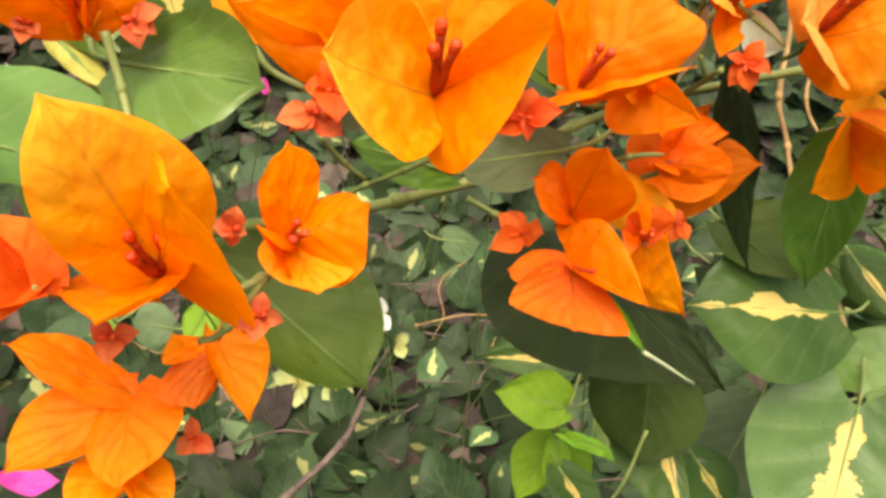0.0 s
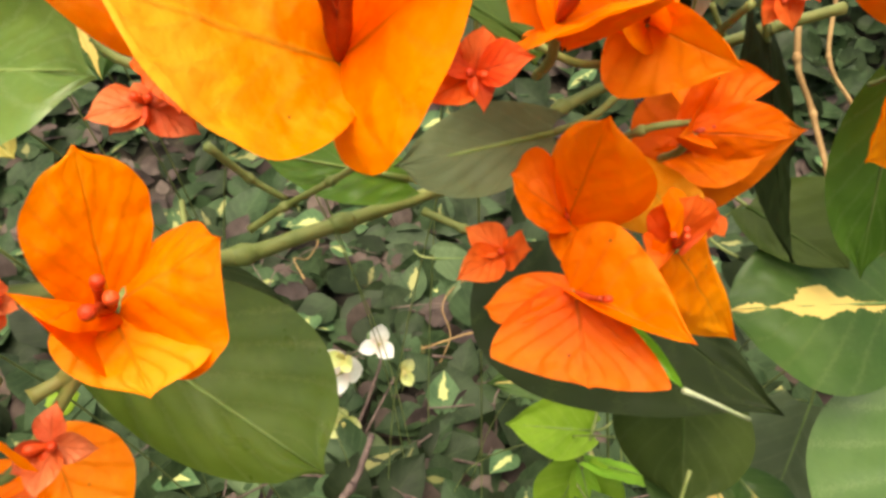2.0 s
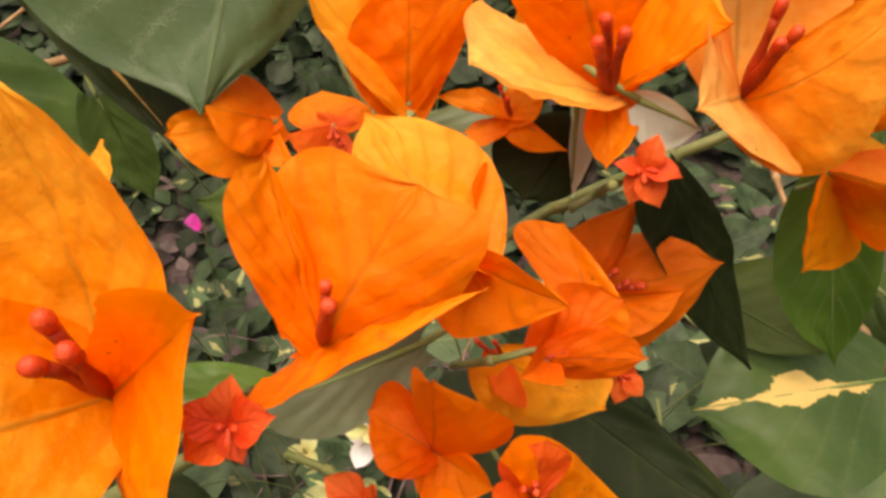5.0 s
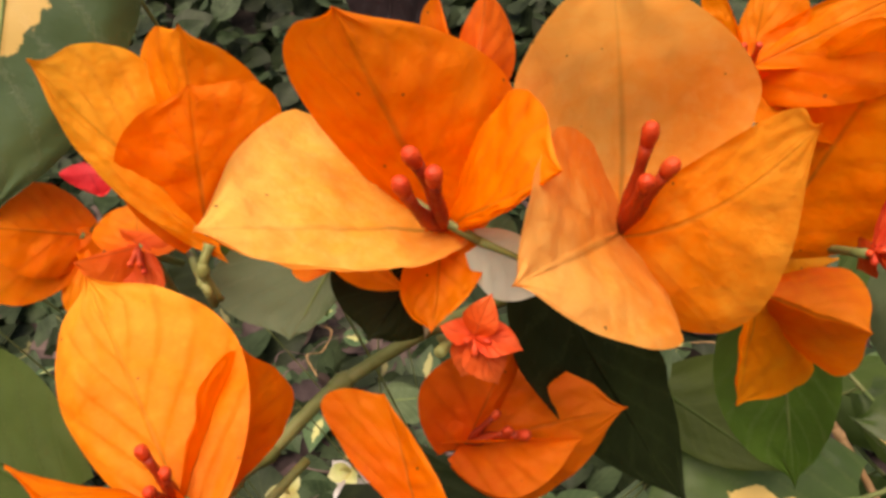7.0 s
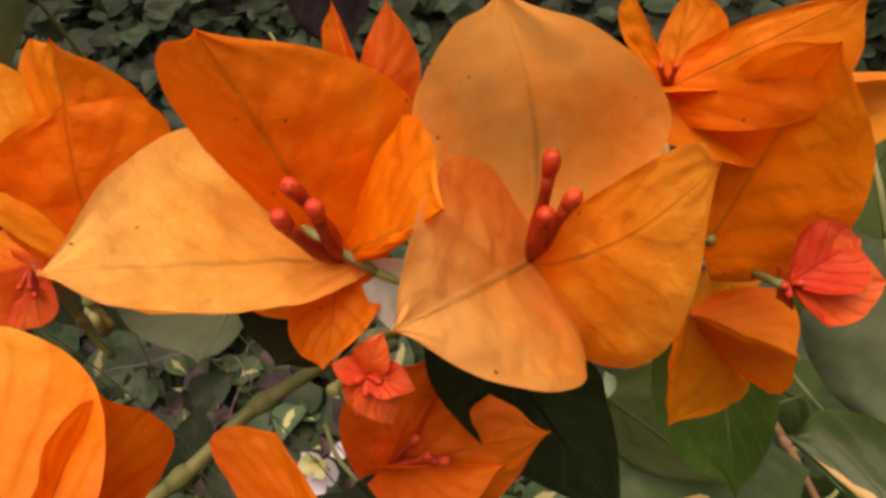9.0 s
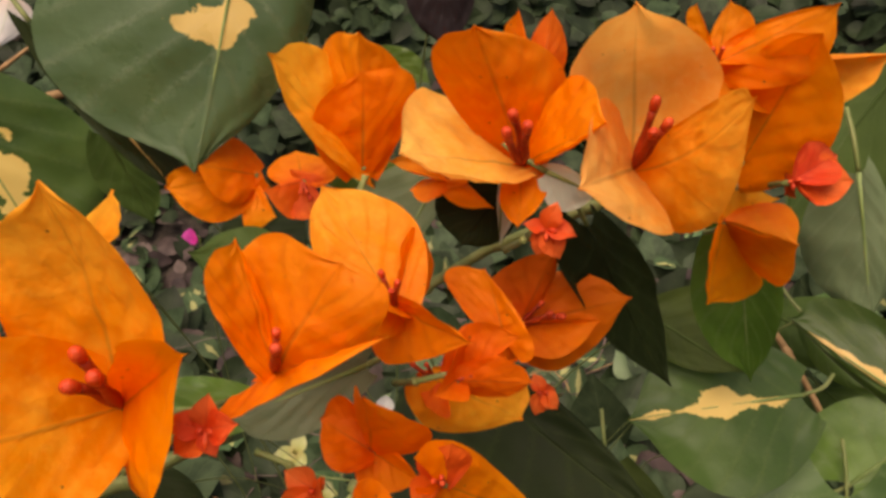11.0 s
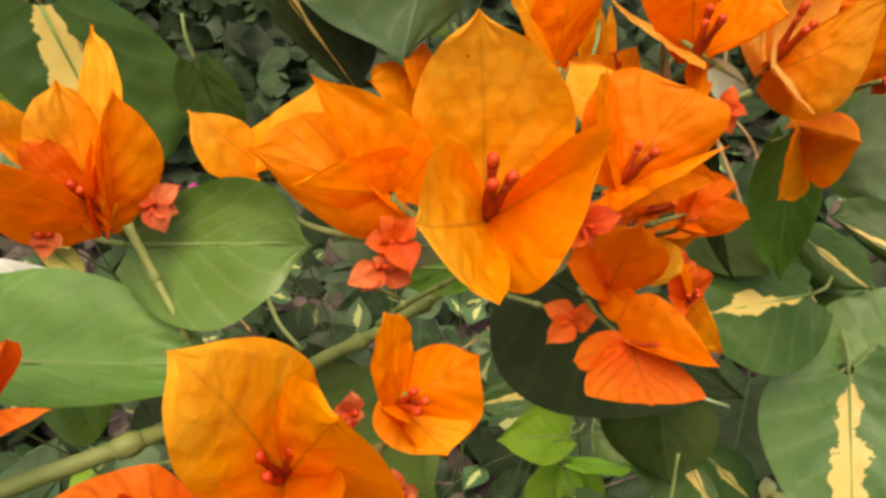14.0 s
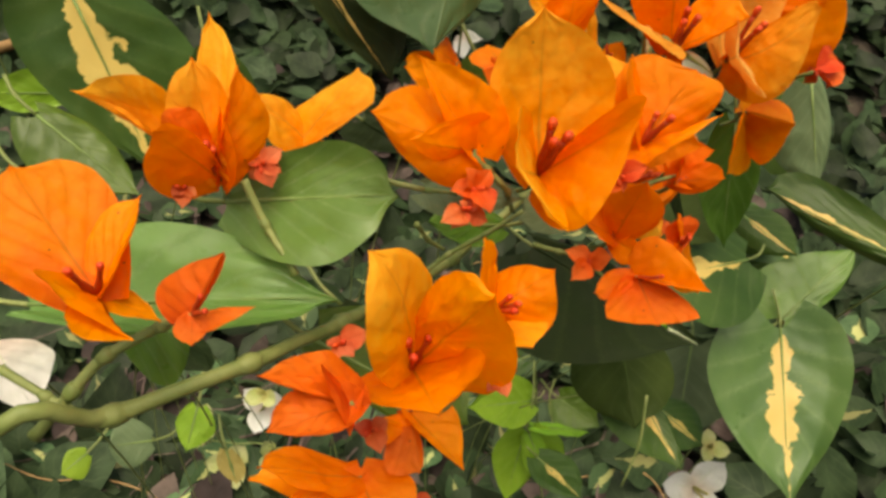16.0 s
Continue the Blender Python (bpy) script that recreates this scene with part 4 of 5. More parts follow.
bract(f, 'o', (-0.0477, 0.1281, 0.6588), (0.0073, 0.0050, -0.0001), (-0.0021, -0.0055, -0.0026))
bract(f, 'r', (-0.0394, 0.1158, 0.6475), (0.0123, 0.0051, -0.0017), (-0.0038, -0.0047, -0.0031))
flower_tube(f, (-0.0374, 0.1311, 0.6568))
flower_tube(f, (-0.0362, 0.1330, 0.6533))
f = flower((-0.0556, 0.1199, 0.6465), 'o')
bract(f, 'o', (-0.0804, 0.1183, 0.6617), (0.0051, -0.0145, -0.0045), (-0.0040, 0.0013, 0.0015))
bract(f, 'o', (-0.0779, 0.1024, 0.6375), (0.0151, -0.0082, -0.0078), (-0.0043, -0.0006, 0.0008))
bract(f, 'o', (-0.0507, 0.0981, 0.6392), (0.0198, 0.0070, 0.0024), (0.0023, -0.0010, 0.0009))
f = flower((-0.0558, 0.1123, 0.6293), 'o')
bract(f, 'o', (-0.0648, 0.0998, 0.6301), (0.0089, -0.0072, -0.0053), (-0.0024, -0.0013, 0.0017))
bract(f, 'o', (-0.0436, 0.1064, 0.6248), (0.0041, 0.0105, 0.0007), (0.0023, -0.0008, 0.0031))
bract(f, 'o', (-0.0838, 0.1331, 0.6448), (0.0031, -0.0085, -0.0009), (-0.0013, 0.0083, 0.0093))
f = flower((-0.1063, 0.1269, 0.7123), 'o')
bract(f, 'o', (-0.1202, 0.1463, 0.7365), (0.0276, 0.0124, 0.0021), (-0.0041, 0.0056, 0.0059), 2.2)
bract(f, 'o', (-0.0943, 0.1392, 0.7284), (0.0078, -0.0090, -0.0040), (0.0001, -0.0006, 0.0052))
bract(f, 'o', (-0.0990, 0.1101, 0.7091), (0.0052, -0.0090, -0.0075), (-0.0076, -0.0110, 0.0095))
bract(f, 'o', (-0.0949, 0.1266, 0.7029), (0.0029, 0.0107, 0.0011), (-0.0008, 0.0007, 0.0018))
flower_tube(f, (-0.1090, 0.1207, 0.7224))
flower_tube(f, (-0.1030, 0.1225, 0.7215))
f = flower((-0.0869, 0.1144, 0.7103), 'r')
bract(f, 'r', (-0.0781, 0.1169, 0.7227), (0.0127, -0.0005, 0.0004), (-0.0030, 0.0067, -0.0001))
bract(f, 'r', (-0.0740, 0.1123, 0.7109), (-0.0029, -0.0042, -0.0030), (-0.0006, -0.0008, -0.0016))
bract(f, 'r', (-0.0878, 0.1086, 0.7066), (0.0071, 0.0003, -0.0005), (-0.0002, -0.0009, 0.0000))
flower_tube(f, (-0.0841, 0.1116, 0.7162))
flower_tube(f, (-0.0837, 0.1101, 0.7132))
f = young_flower((0.1025, 0.2081, 0.7133))
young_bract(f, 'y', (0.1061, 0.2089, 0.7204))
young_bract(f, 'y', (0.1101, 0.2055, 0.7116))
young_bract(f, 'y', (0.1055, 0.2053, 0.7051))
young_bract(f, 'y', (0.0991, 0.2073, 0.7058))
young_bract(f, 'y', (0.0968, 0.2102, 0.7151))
f = young_flower((0.0296, 0.1432, 0.7134))
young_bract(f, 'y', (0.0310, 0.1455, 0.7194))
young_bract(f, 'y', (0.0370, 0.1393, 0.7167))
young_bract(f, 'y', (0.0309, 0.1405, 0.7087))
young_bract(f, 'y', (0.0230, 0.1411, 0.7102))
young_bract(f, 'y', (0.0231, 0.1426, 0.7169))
f = young_flower((-0.0120, 0.1467, 0.7145))
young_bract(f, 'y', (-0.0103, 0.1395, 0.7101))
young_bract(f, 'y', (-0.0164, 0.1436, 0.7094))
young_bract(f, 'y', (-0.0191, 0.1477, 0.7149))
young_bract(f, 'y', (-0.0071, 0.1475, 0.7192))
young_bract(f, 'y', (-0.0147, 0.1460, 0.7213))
f = young_flower((0.0376, 0.1680, 0.6709))
young_bract(f, 'y', (0.0300, 0.1718, 0.6750))
young_bract(f, 'y', (0.0280, 0.1620, 0.6688))
young_bract(f, 'y', (0.0408, 0.1596, 0.6766))
young_bract(f, 'y', (0.0403, 0.1689, 0.6742))
f = young_flower((0.0991, 0.2159, 0.6534))
young_bract(f, 'y', (0.0973, 0.2199, 0.6582))
young_bract(f, 'y', (0.1034, 0.2124, 0.6489))
young_bract(f, 'y', (0.0961, 0.2130, 0.6470))
young_bract(f, 'y', (0.1042, 0.2182, 0.6513))
f = young_flower((0.1743, 0.2227, 0.7117))
young_bract(f, 'y', (0.1932, 0.2235, 0.7090))
young_bract(f, 'y', (0.1902, 0.2290, 0.7156))
young_bract(f, 'y', (0.1862, 0.2249, 0.7026))
young_bract(f, 'y', (0.1769, 0.2295, 0.7044))
f = young_flower((-0.0668, 0.1760, 0.7188))
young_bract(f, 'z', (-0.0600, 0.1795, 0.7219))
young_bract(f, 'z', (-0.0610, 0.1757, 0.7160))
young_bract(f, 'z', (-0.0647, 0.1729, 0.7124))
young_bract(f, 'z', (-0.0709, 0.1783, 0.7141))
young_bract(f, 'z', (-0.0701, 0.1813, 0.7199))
f = young_flower((-0.0881, 0.1675, 0.7180))
young_bract(f, 'z', (-0.0908, 0.1638, 0.7184))
young_bract(f, 'z', (-0.0889, 0.1629, 0.7144))
young_bract(f, 'z', (-0.0849, 0.1645, 0.7166))
f = young_flower((-0.0205, 0.1075, 0.6816))
young_bract(f, 'z', (-0.0206, 0.1111, 0.6850))
young_bract(f, 'z', (-0.0245, 0.1050, 0.6798))
young_bract(f, 'z', (-0.0160, 0.1087, 0.6796))
young_bract(f, 'z', (-0.0205, 0.1017, 0.6798))
f = young_flower((-0.0268, 0.1160, 0.6956))
young_bract(f, 'z', (-0.0260, 0.1155, 0.7009))
young_bract(f, 'z', (-0.0304, 0.1139, 0.6971))
young_bract(f, 'z', (-0.0280, 0.1161, 0.6911))
young_bract(f, 'z', (-0.0242, 0.1155, 0.6948))
f = young_flower((-0.0523, 0.1114, 0.6704))
young_bract(f, 'z', (-0.0566, 0.1116, 0.6732))
young_bract(f, 'z', (-0.0513, 0.1057, 0.6680))
young_bract(f, 'z', (-0.0474, 0.1134, 0.6709))
f = young_flower((-0.0415, 0.1190, 0.6349))
young_bract(f, 'z', (-0.0436, 0.1226, 0.6385))
young_bract(f, 'z', (-0.0452, 0.1153, 0.6328))
young_bract(f, 'z', (-0.0360, 0.1161, 0.6337))
f = young_flower((-0.0569, 0.1171, 0.6939))
young_bract(f, 'z', (-0.0595, 0.1215, 0.6925))
young_bract(f, 'z', (-0.0544, 0.1131, 0.6922))
young_bract(f, 'z', (-0.0496, 0.1186, 0.6946))
young_bract(f, 'z', (-0.0583, 0.1136, 0.6919))
f = young_flower((-0.0161, 0.1437, 0.7100))
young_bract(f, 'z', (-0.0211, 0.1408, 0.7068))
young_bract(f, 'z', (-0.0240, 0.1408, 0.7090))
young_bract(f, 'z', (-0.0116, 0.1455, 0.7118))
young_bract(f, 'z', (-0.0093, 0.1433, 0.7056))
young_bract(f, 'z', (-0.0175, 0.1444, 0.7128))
leaf('a', (-0.0783, 0.1876, 0.7041), (-0.0312, 0.1601, 0.7106), (-0.0139, -0.0228, -0.0250), (0.0081, -0.0130, 0.0027))
leaf('a', (-0.1391, 0.1850, 0.6817), (-0.0524, 0.1530, 0.6846), (0.0058, -0.0350, -0.0206), (0.0090, -0.0047, 0.0108))
leaf('p', (0.0785, 0.2620, 0.7166), (0.0596, 0.2460, 0.6936), (0.0314, -0.0080, -0.0047), (-0.0135, -0.0016, -0.0029))
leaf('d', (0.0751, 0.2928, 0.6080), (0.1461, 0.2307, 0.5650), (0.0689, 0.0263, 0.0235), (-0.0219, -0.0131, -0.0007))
leaf('v', (0.2302, 0.2971, 0.5676), (0.1466, 0.2927, 0.5693), (0.0022, 0.0641, 0.0432), (-0.0072, -0.0063, 0.0036))
leaf('w', (0.2405, 0.2690, 0.5300), (0.2120, 0.2058, 0.4480), (0.0802, -0.0316, 0.0054), (-0.0039, 0.0051, 0.0184))
leaf('g', (0.1851, 0.2787, 0.6706), (0.2010, 0.2900, 0.5870), (0.0325, -0.0089, 0.0057), (-0.0045, -0.0044, 0.0007))
leaf('p', (0.0509, 0.1962, 0.6855), (0.0154, 0.1826, 0.6834), (0.0002, -0.0150, -0.0160), (-0.0030, -0.0026, 0.0005))
leaf('g', (0.0179, 0.1998, 0.6736), (-0.0150, 0.1893, 0.6856), (0.0006, -0.0102, -0.0142), (-0.0026, -0.0000, 0.0003))
leaf('g', (-0.0589, 0.1827, 0.6513), (-0.0043, 0.1735, 0.6043), (-0.0270, -0.0321, -0.0145), (0.0127, -0.0011, -0.0004))
shoot((-0.1332, 0.3472, 0.7483))
leaf('u', (-0.1332, 0.3472, 0.7483), (-0.1144, 0.3420, 0.6600), (0.0773, 0.0269, -0.0178), (0.0044, 0.0043, 0.0053))
shoot((0.0331, 0.2575, 0.7995))
leaf('m', (0.0331, 0.2575, 0.7995), (0.0039, 0.2413, 0.7303), (0.0753, 0.0104, -0.0102), (-0.0148, -0.0024, -0.0001))
leaf('n', (-0.0427, 0.2680, 0.7760), (-0.0083, 0.2560, 0.7177), (0.0319, -0.0040, 0.0085), (0.0096, 0.0008, -0.0011))
leaf('h', (-0.0780, 0.3600, 0.7162), (-0.0688, 0.3600, 0.6696), (0.0309, -0.0050, 0.0031), (-0.0000, -0.0025, -0.0016))
leaf('g', (0.0403, 0.2824, 0.7149), (0.0596, 0.2825, 0.6784), (0.0361, 0.0037, -0.0038), (0.0028, 0.0053, -0.0008))
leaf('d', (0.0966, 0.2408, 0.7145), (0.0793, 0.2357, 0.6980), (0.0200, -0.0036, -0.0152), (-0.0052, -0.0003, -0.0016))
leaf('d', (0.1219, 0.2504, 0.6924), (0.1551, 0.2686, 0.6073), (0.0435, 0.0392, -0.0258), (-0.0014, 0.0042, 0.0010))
leaf('h', (0.2736, 0.3294, 0.7116), (0.2197, 0.3135, 0.6506), (0.0083, -0.0412, -0.0646), (-0.0064, -0.0067, -0.0255))
shoot((0.2482, 0.1994, 0.6088))
leaf('v', (0.2482, 0.1994, 0.6088), (0.2021, 0.2670, 0.6338), (-0.0017, -0.0286, -0.0251), (-0.0008, 0.0157, 0.0058))
leaf('g', (0.2441, 0.2731, 0.5327), (0.3054, 0.2844, 0.5705), (0.0342, -0.0360, -0.0025), (-0.0065, 0.0091, 0.0010))
leaf('p', (0.2248, 0.2729, 0.6889), (0.2280, 0.2563, 0.6344), (0.0257, -0.0153, 0.0110), (-0.0038, 0.0039, -0.0059))
shoot((0.1542, 0.2930, 0.4862))
leaf('v', (0.1542, 0.2930, 0.4862), (0.1635, 0.2467, 0.4514), (0.0447, -0.0090, -0.0103), (-0.0140, -0.0034, 0.0026))
shoot((0.1285, 0.3829, 0.3472))
leaf('v', (0.1285, 0.3829, 0.3472), (0.1584, 0.3536, 0.3162), (0.0321, -0.0008, 0.0168), (0.0014, 0.0004, 0.0002))
leaf('h', (0.1377, 0.2971, 0.5400), (0.1332, 0.2593, 0.4856), (0.0576, -0.0289, 0.0104), (0.0024, 0.0048, -0.0157))
shoot((0.2415, 0.3486, 0.4622))
leaf('p', (0.2415, 0.3486, 0.4622), (0.2096, 0.3106, 0.4065), (0.0716, -0.0427, 0.0087), (-0.0035, -0.0008, -0.0079))
leaf('h', (0.0430, 0.1852, 0.7084), (0.0140, 0.1948, 0.7250), (-0.0021, -0.0190, -0.0128), (0.0004, 0.0011, 0.0049))
shoot((-0.1812, 0.3777, 0.7343))
leaf('d', (-0.1812, 0.3777, 0.7343), (-0.1784, 0.4166, 0.8029), (0.0308, 0.0381, 0.0007), (0.0067, 0.0010, 0.0048))
leaf('g', (-0.1542, 0.3157, 0.7041), (-0.1192, 0.3009, 0.6660), (0.0259, 0.0175, 0.0115), (-0.0031, -0.0010, -0.0009))
shoot((-0.1561, 0.4010, 0.6926))
leaf('f', (-0.1561, 0.4010, 0.6926), (-0.1963, 0.3932, 0.6988), (-0.0082, -0.0048, -0.0220), (-0.0047, -0.0003, 0.0021))
leaf('g', (-0.1208, 0.2060, 0.6625), (-0.0973, 0.2160, 0.6543), (0.0062, -0.0332, -0.0240), (0.0007, -0.0034, -0.0080))
leaf('p', (0.1100, 0.2669, 0.7010), (0.0995, 0.2705, 0.7214), (0.0077, -0.0025, 0.0038), (0.0038, -0.0011, -0.0013))
shoot((0.1673, 0.3284, 0.6011))
leaf('h', (0.1673, 0.3284, 0.6011), (0.1999, 0.2948, 0.5862), (0.0377, 0.0115, 0.0253), (0.0083, 0.0007, 0.0046))
leaf('d', (0.1809, 0.3517, 0.5603), (0.2150, 0.3175, 0.5555), (0.0304, 0.0148, 0.0220), (0.0009, -0.0016, -0.0003))
shoot((0.2768, 0.3753, 0.5495))
leaf('v', (0.2768, 0.3753, 0.5495), (0.3167, 0.3339, 0.5267), (0.0239, 0.0316, 0.0293), (0.0031, 0.0044, 0.0054))
leaf('g', (0.3043, 0.3711, 0.5139), (0.3108, 0.3156, 0.4965), (0.0395, 0.0090, 0.0160), (0.0058, -0.0010, -0.0008))
leaf('p', (0.0262, 0.5122, 0.4712), (0.0577, 0.5110, 0.4718), (0.0095, -0.0130, -0.0289), (-0.0007, -0.0009, -0.0022))
leaf('v', (0.1856, 0.3081, 0.4490), (0.2039, 0.2760, 0.4325), (0.0302, 0.0066, 0.0204), (0.0031, 0.0008, -0.0058))
shoot((0.2524, 0.3697, 0.5624))
leaf('h', (0.2524, 0.3697, 0.5624), (0.2979, 0.3315, 0.5439), (0.0486, 0.0246, 0.0140), (0.0094, 0.0054, -0.0009))
shoot((0.2689, 0.3421, 0.5291))
leaf('h', (0.2689, 0.3421, 0.5291), (0.2807, 0.3014, 0.5239), (0.0442, 0.0094, 0.0009), (0.0009, 0.0059, -0.0013))
leaf('d', (-0.0096, 0.3212, 0.6824), (0.0141, 0.3101, 0.6647), (0.0287, 0.0114, 0.0100), (-0.0044, 0.0041, 0.0027))
shoot((0.0427, 0.5011, 0.7109))
leaf('g', (0.0427, 0.5011, 0.7109), (0.0733, 0.4986, 0.6886), (0.0171, 0.0017, 0.0139), (0.0008, 0.0003, 0.0011))
leaf('p', (-0.0216, 0.1644, 0.7086), (0.0062, 0.1545, 0.7048), (0.0120, 0.0099, 0.0071), (0.0004, 0.0002, -0.0006))
shoot((0.0884, 0.3677, 0.7844))
leaf('x', (0.0884, 0.3677, 0.7844), (0.0831, 0.3657, 0.7340), (0.0311, -0.0008, -0.0052), (-0.0019, 0.0003, -0.0063))
leaf('c', (0.1053, 0.2202, 0.7247), (0.1193, 0.2197, 0.7158), (-0.0048, -0.0017, -0.0111), (-0.0012, 0.0006, -0.0026))
leaf('c', (0.0948, 0.2357, 0.7224), (0.0915, 0.2325, 0.6985), (0.0070, 0.0018, -0.0011), (0.0022, 0.0008, -0.0007))
shoot((-0.1612, 0.3037, 0.6810))
leaf('e', (-0.1612, 0.3037, 0.6810), (-0.1346, 0.2941, 0.6580), (0.0098, 0.0147, 0.0025), (0.0027, -0.0004, -0.0028))
shoot((0.2523, 0.3386, 0.5802))
leaf('v', (0.2523, 0.3386, 0.5802), (0.2670, 0.2945, 0.5640), (0.0329, 0.0116, 0.0085), (0.0081, 0.0021, -0.0048))
leaf('e', (-0.1487, 0.3050, 0.6589), (-0.1320, 0.2939, 0.6439), (0.0059, 0.0145, 0.0024), (0.0015, -0.0005, -0.0007))
shoot((-0.1301, 0.2997, 0.6039))
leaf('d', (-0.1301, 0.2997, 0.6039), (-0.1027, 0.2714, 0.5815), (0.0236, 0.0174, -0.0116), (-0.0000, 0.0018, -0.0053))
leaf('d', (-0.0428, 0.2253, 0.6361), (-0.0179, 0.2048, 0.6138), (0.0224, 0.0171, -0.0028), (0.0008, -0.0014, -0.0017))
leaf('f', (-0.2080, 0.3977, 0.4472), (-0.2245, 0.3877, 0.4418), (0.0069, -0.0094, -0.0184), (-0.0016, -0.0019, -0.0019))
shoot((-0.1254, 0.3584, 0.4969))
leaf('f', (-0.1254, 0.3584, 0.4969), (-0.1365, 0.3433, 0.4754), (0.0220, -0.0057, -0.0110), (0.0008, -0.0014, -0.0022))
shoot((-0.1643, 0.3908, 0.4508))
leaf('p', (-0.1643, 0.3908, 0.4508), (-0.1921, 0.3888, 0.4561), (-0.0017, -0.0190, -0.0289), (-0.0041, -0.0002, 0.0011))
leaf('e', (-0.1164, 0.3736, 0.4424), (-0.1131, 0.3602, 0.4218), (0.0182, -0.0016, -0.0046), (0.0004, -0.0011, -0.0017))
# narrow strip for the dark leaf's bright curled edge, no separate young leaf
leaf('f', (0.0693, 0.1994, 0.6361), (0.0873, 0.1828, 0.6202), (0.0033, 0.0013, 0.0026), (0.0025, -0.0036, -0.0010))
leaf('g', (0.1872, 0.4597, 0.3352), (0.2160, 0.4267, 0.3162), (0.0325, 0.0084, 0.0260), (-0.0045, -0.0028, 0.0045))
shoot((-0.1247, 0.2450, 0.6394))
far_bract('W', (-0.1227, 0.2450, 0.6474), (-0.1467, 0.2468, 0.6825), (0.0263, 0.0156, -0.0059), (-0.0049, 0.0010, 0.0079))
shoot((-0.1674, 0.2230, 0.6499))
far_bract('W', (-0.1674, 0.2230, 0.6499), (-0.1551, 0.2026, 0.6297), (0.0173, 0.0178, -0.0003), (0.0044, 0.0000, -0.0011))
shoot((-0.1512, 0.4582, 0.7760))
far_bract('W', (-0.1512, 0.4582, 0.7760), (-0.1626, 0.4433, 0.7504), (0.0289, 0.0082, -0.0038), (-0.0038, 0.0037, -0.0012))
far_bract('W', (0.1080, 0.5212, 0.6808), (0.1130, 0.5184, 0.6616), (0.0136, -0.0041, 0.0050), (0.0022, -0.0009, -0.0007))
far_bract('W', (0.1113, 0.5202, 0.6809), (0.1281, 0.5137, 0.6768), (0.0001, -0.0005, -0.0100), (-0.0002, 0.0003, 0.0003))
shoot((-0.2100, 0.2508, 0.4527))
far_bract('M', (-0.2100, 0.2508, 0.4527), (-0.1776, 0.2553, 0.4498), (0.0100, -0.0159, -0.0059), (0.0039, 0.0006, -0.0012))
shoot((-0.1220, 0.5321, 0.5846))
far_bract('M', (-0.1220, 0.5321, 0.5846), (-0.1330, 0.5292, 0.5900), (-0.0002, -0.0043, -0.0121), (0.0006, 0.0005, 0.0008))
shoot((-0.0682, 0.3780, 0.6933))
far_bract('K', (-0.0842, 0.4440, 0.6720), (-0.0882, 0.4467, 0.6910), (0.0235, 0.0040, -0.0070), (-0.0032, -0.0000, 0.0038))
stem('s', 2.3, (-0.3600, 0.2700, -0.0100), (-0.3300, 0.2400, 0.2500), (-0.2700, 0.1900, 0.5000), (-0.1455, 0.1271, 0.6737), (-0.1126, 0.1350, 0.6734), (-0.0787, 0.1470, 0.6722), (-0.0500, 0.1710, 0.6640), (-0.0227, 0.1958, 0.6567), (0.0000, 0.2089, 0.6580), (0.0263, 0.2362, 0.6545), (0.0472, 0.2440, 0.6640), (0.0651, 0.2584, 0.6714), (0.0941, 0.2649, 0.6823), (0.1260, 0.2613, 0.6933), (0.1496, 0.2633, 0.6993))
stem('s', 1.5, (-0.1301, 0.1319, 0.6743), (-0.1187, 0.1326, 0.6851), (-0.1095, 0.1332, 0.6924), (-0.0954, 0.1307, 0.6988), (-0.0876, 0.1161, 0.7099))
stem('s', 1.2, (-0.1378, 0.1481, 0.6847), (-0.1280, 0.1409, 0.6787), (-0.1190, 0.1344, 0.6751))
stem('s', 1.2, (-0.0722, 0.1712, 0.7167), (-0.0684, 0.1673, 0.7040), (-0.0627, 0.1575, 0.6915))
stem('t', 1.7, (0.2140, 0.4200, 0.7000), (0.2130, 0.4000, 0.6500), (0.2230, 0.3900, 0.6230), (0.2238, 0.3535, 0.5888))
stem('t', 1.1, (0.2330, 0.4150, 0.6900), (0.2290, 0.4000, 0.6500), (0.2420, 0.3850, 0.6250), (0.2440, 0.3600, 0.5900))
stem('t', 2.0, (0.2885, 0.4008, 0.5254), (0.3471, 0.3997, 0.4262))
stem('t', 1.7, (0.2238, 0.3535, 0.5888), (0.2370, 0.3262, 0.5709), (0.2526, 0.2854, 0.5270), (0.2470, 0.2730, 0.5320))
stem('s', 0.9, (0.0571, 0.1971, 0.6780), (0.0649, 0.1777, 0.6923), (0.0745, 0.1769, 0.6941))
stem('s', 1.1, (0.0346, 0.2944, 0.6944), (0.0425, 0.3004, 0.6998), (0.0542, 0.3049, 0.7037), (0.0759, 0.3106, 0.7049))
stem('s', 1.2, (0.0931, 0.2456, 0.6891), (0.1017, 0.2446, 0.6937), (0.0962, 0.2096, 0.7102))
stem('s', 0.9, (-0.0209, 0.1790, 0.6905), (-0.0155, 0.1857, 0.6804), (-0.0091, 0.1889, 0.6740))
stem('s', 0.9, (-0.0168, 0.1848, 0.6687), (-0.0085, 0.1842, 0.6745), (0.0030, 0.1794, 0.6821), (0.0149, 0.1745, 0.6913))
stem('s', 1.0, (-0.0271, 0.1160, 0.6813), (-0.0234, 0.1192, 0.6823), (-0.0175, 0.1191, 0.6877))
stem('s', 0.9, (0.0215, 0.1798, 0.6748), (0.0300, 0.1763, 0.6720), (0.0378, 0.1701, 0.6709))
stem('s', 0.9, (-0.0148, 0.1230, 0.6922), (-0.0297, 0.1146, 0.6725), (-0.0353, 0.1127, 0.6697))
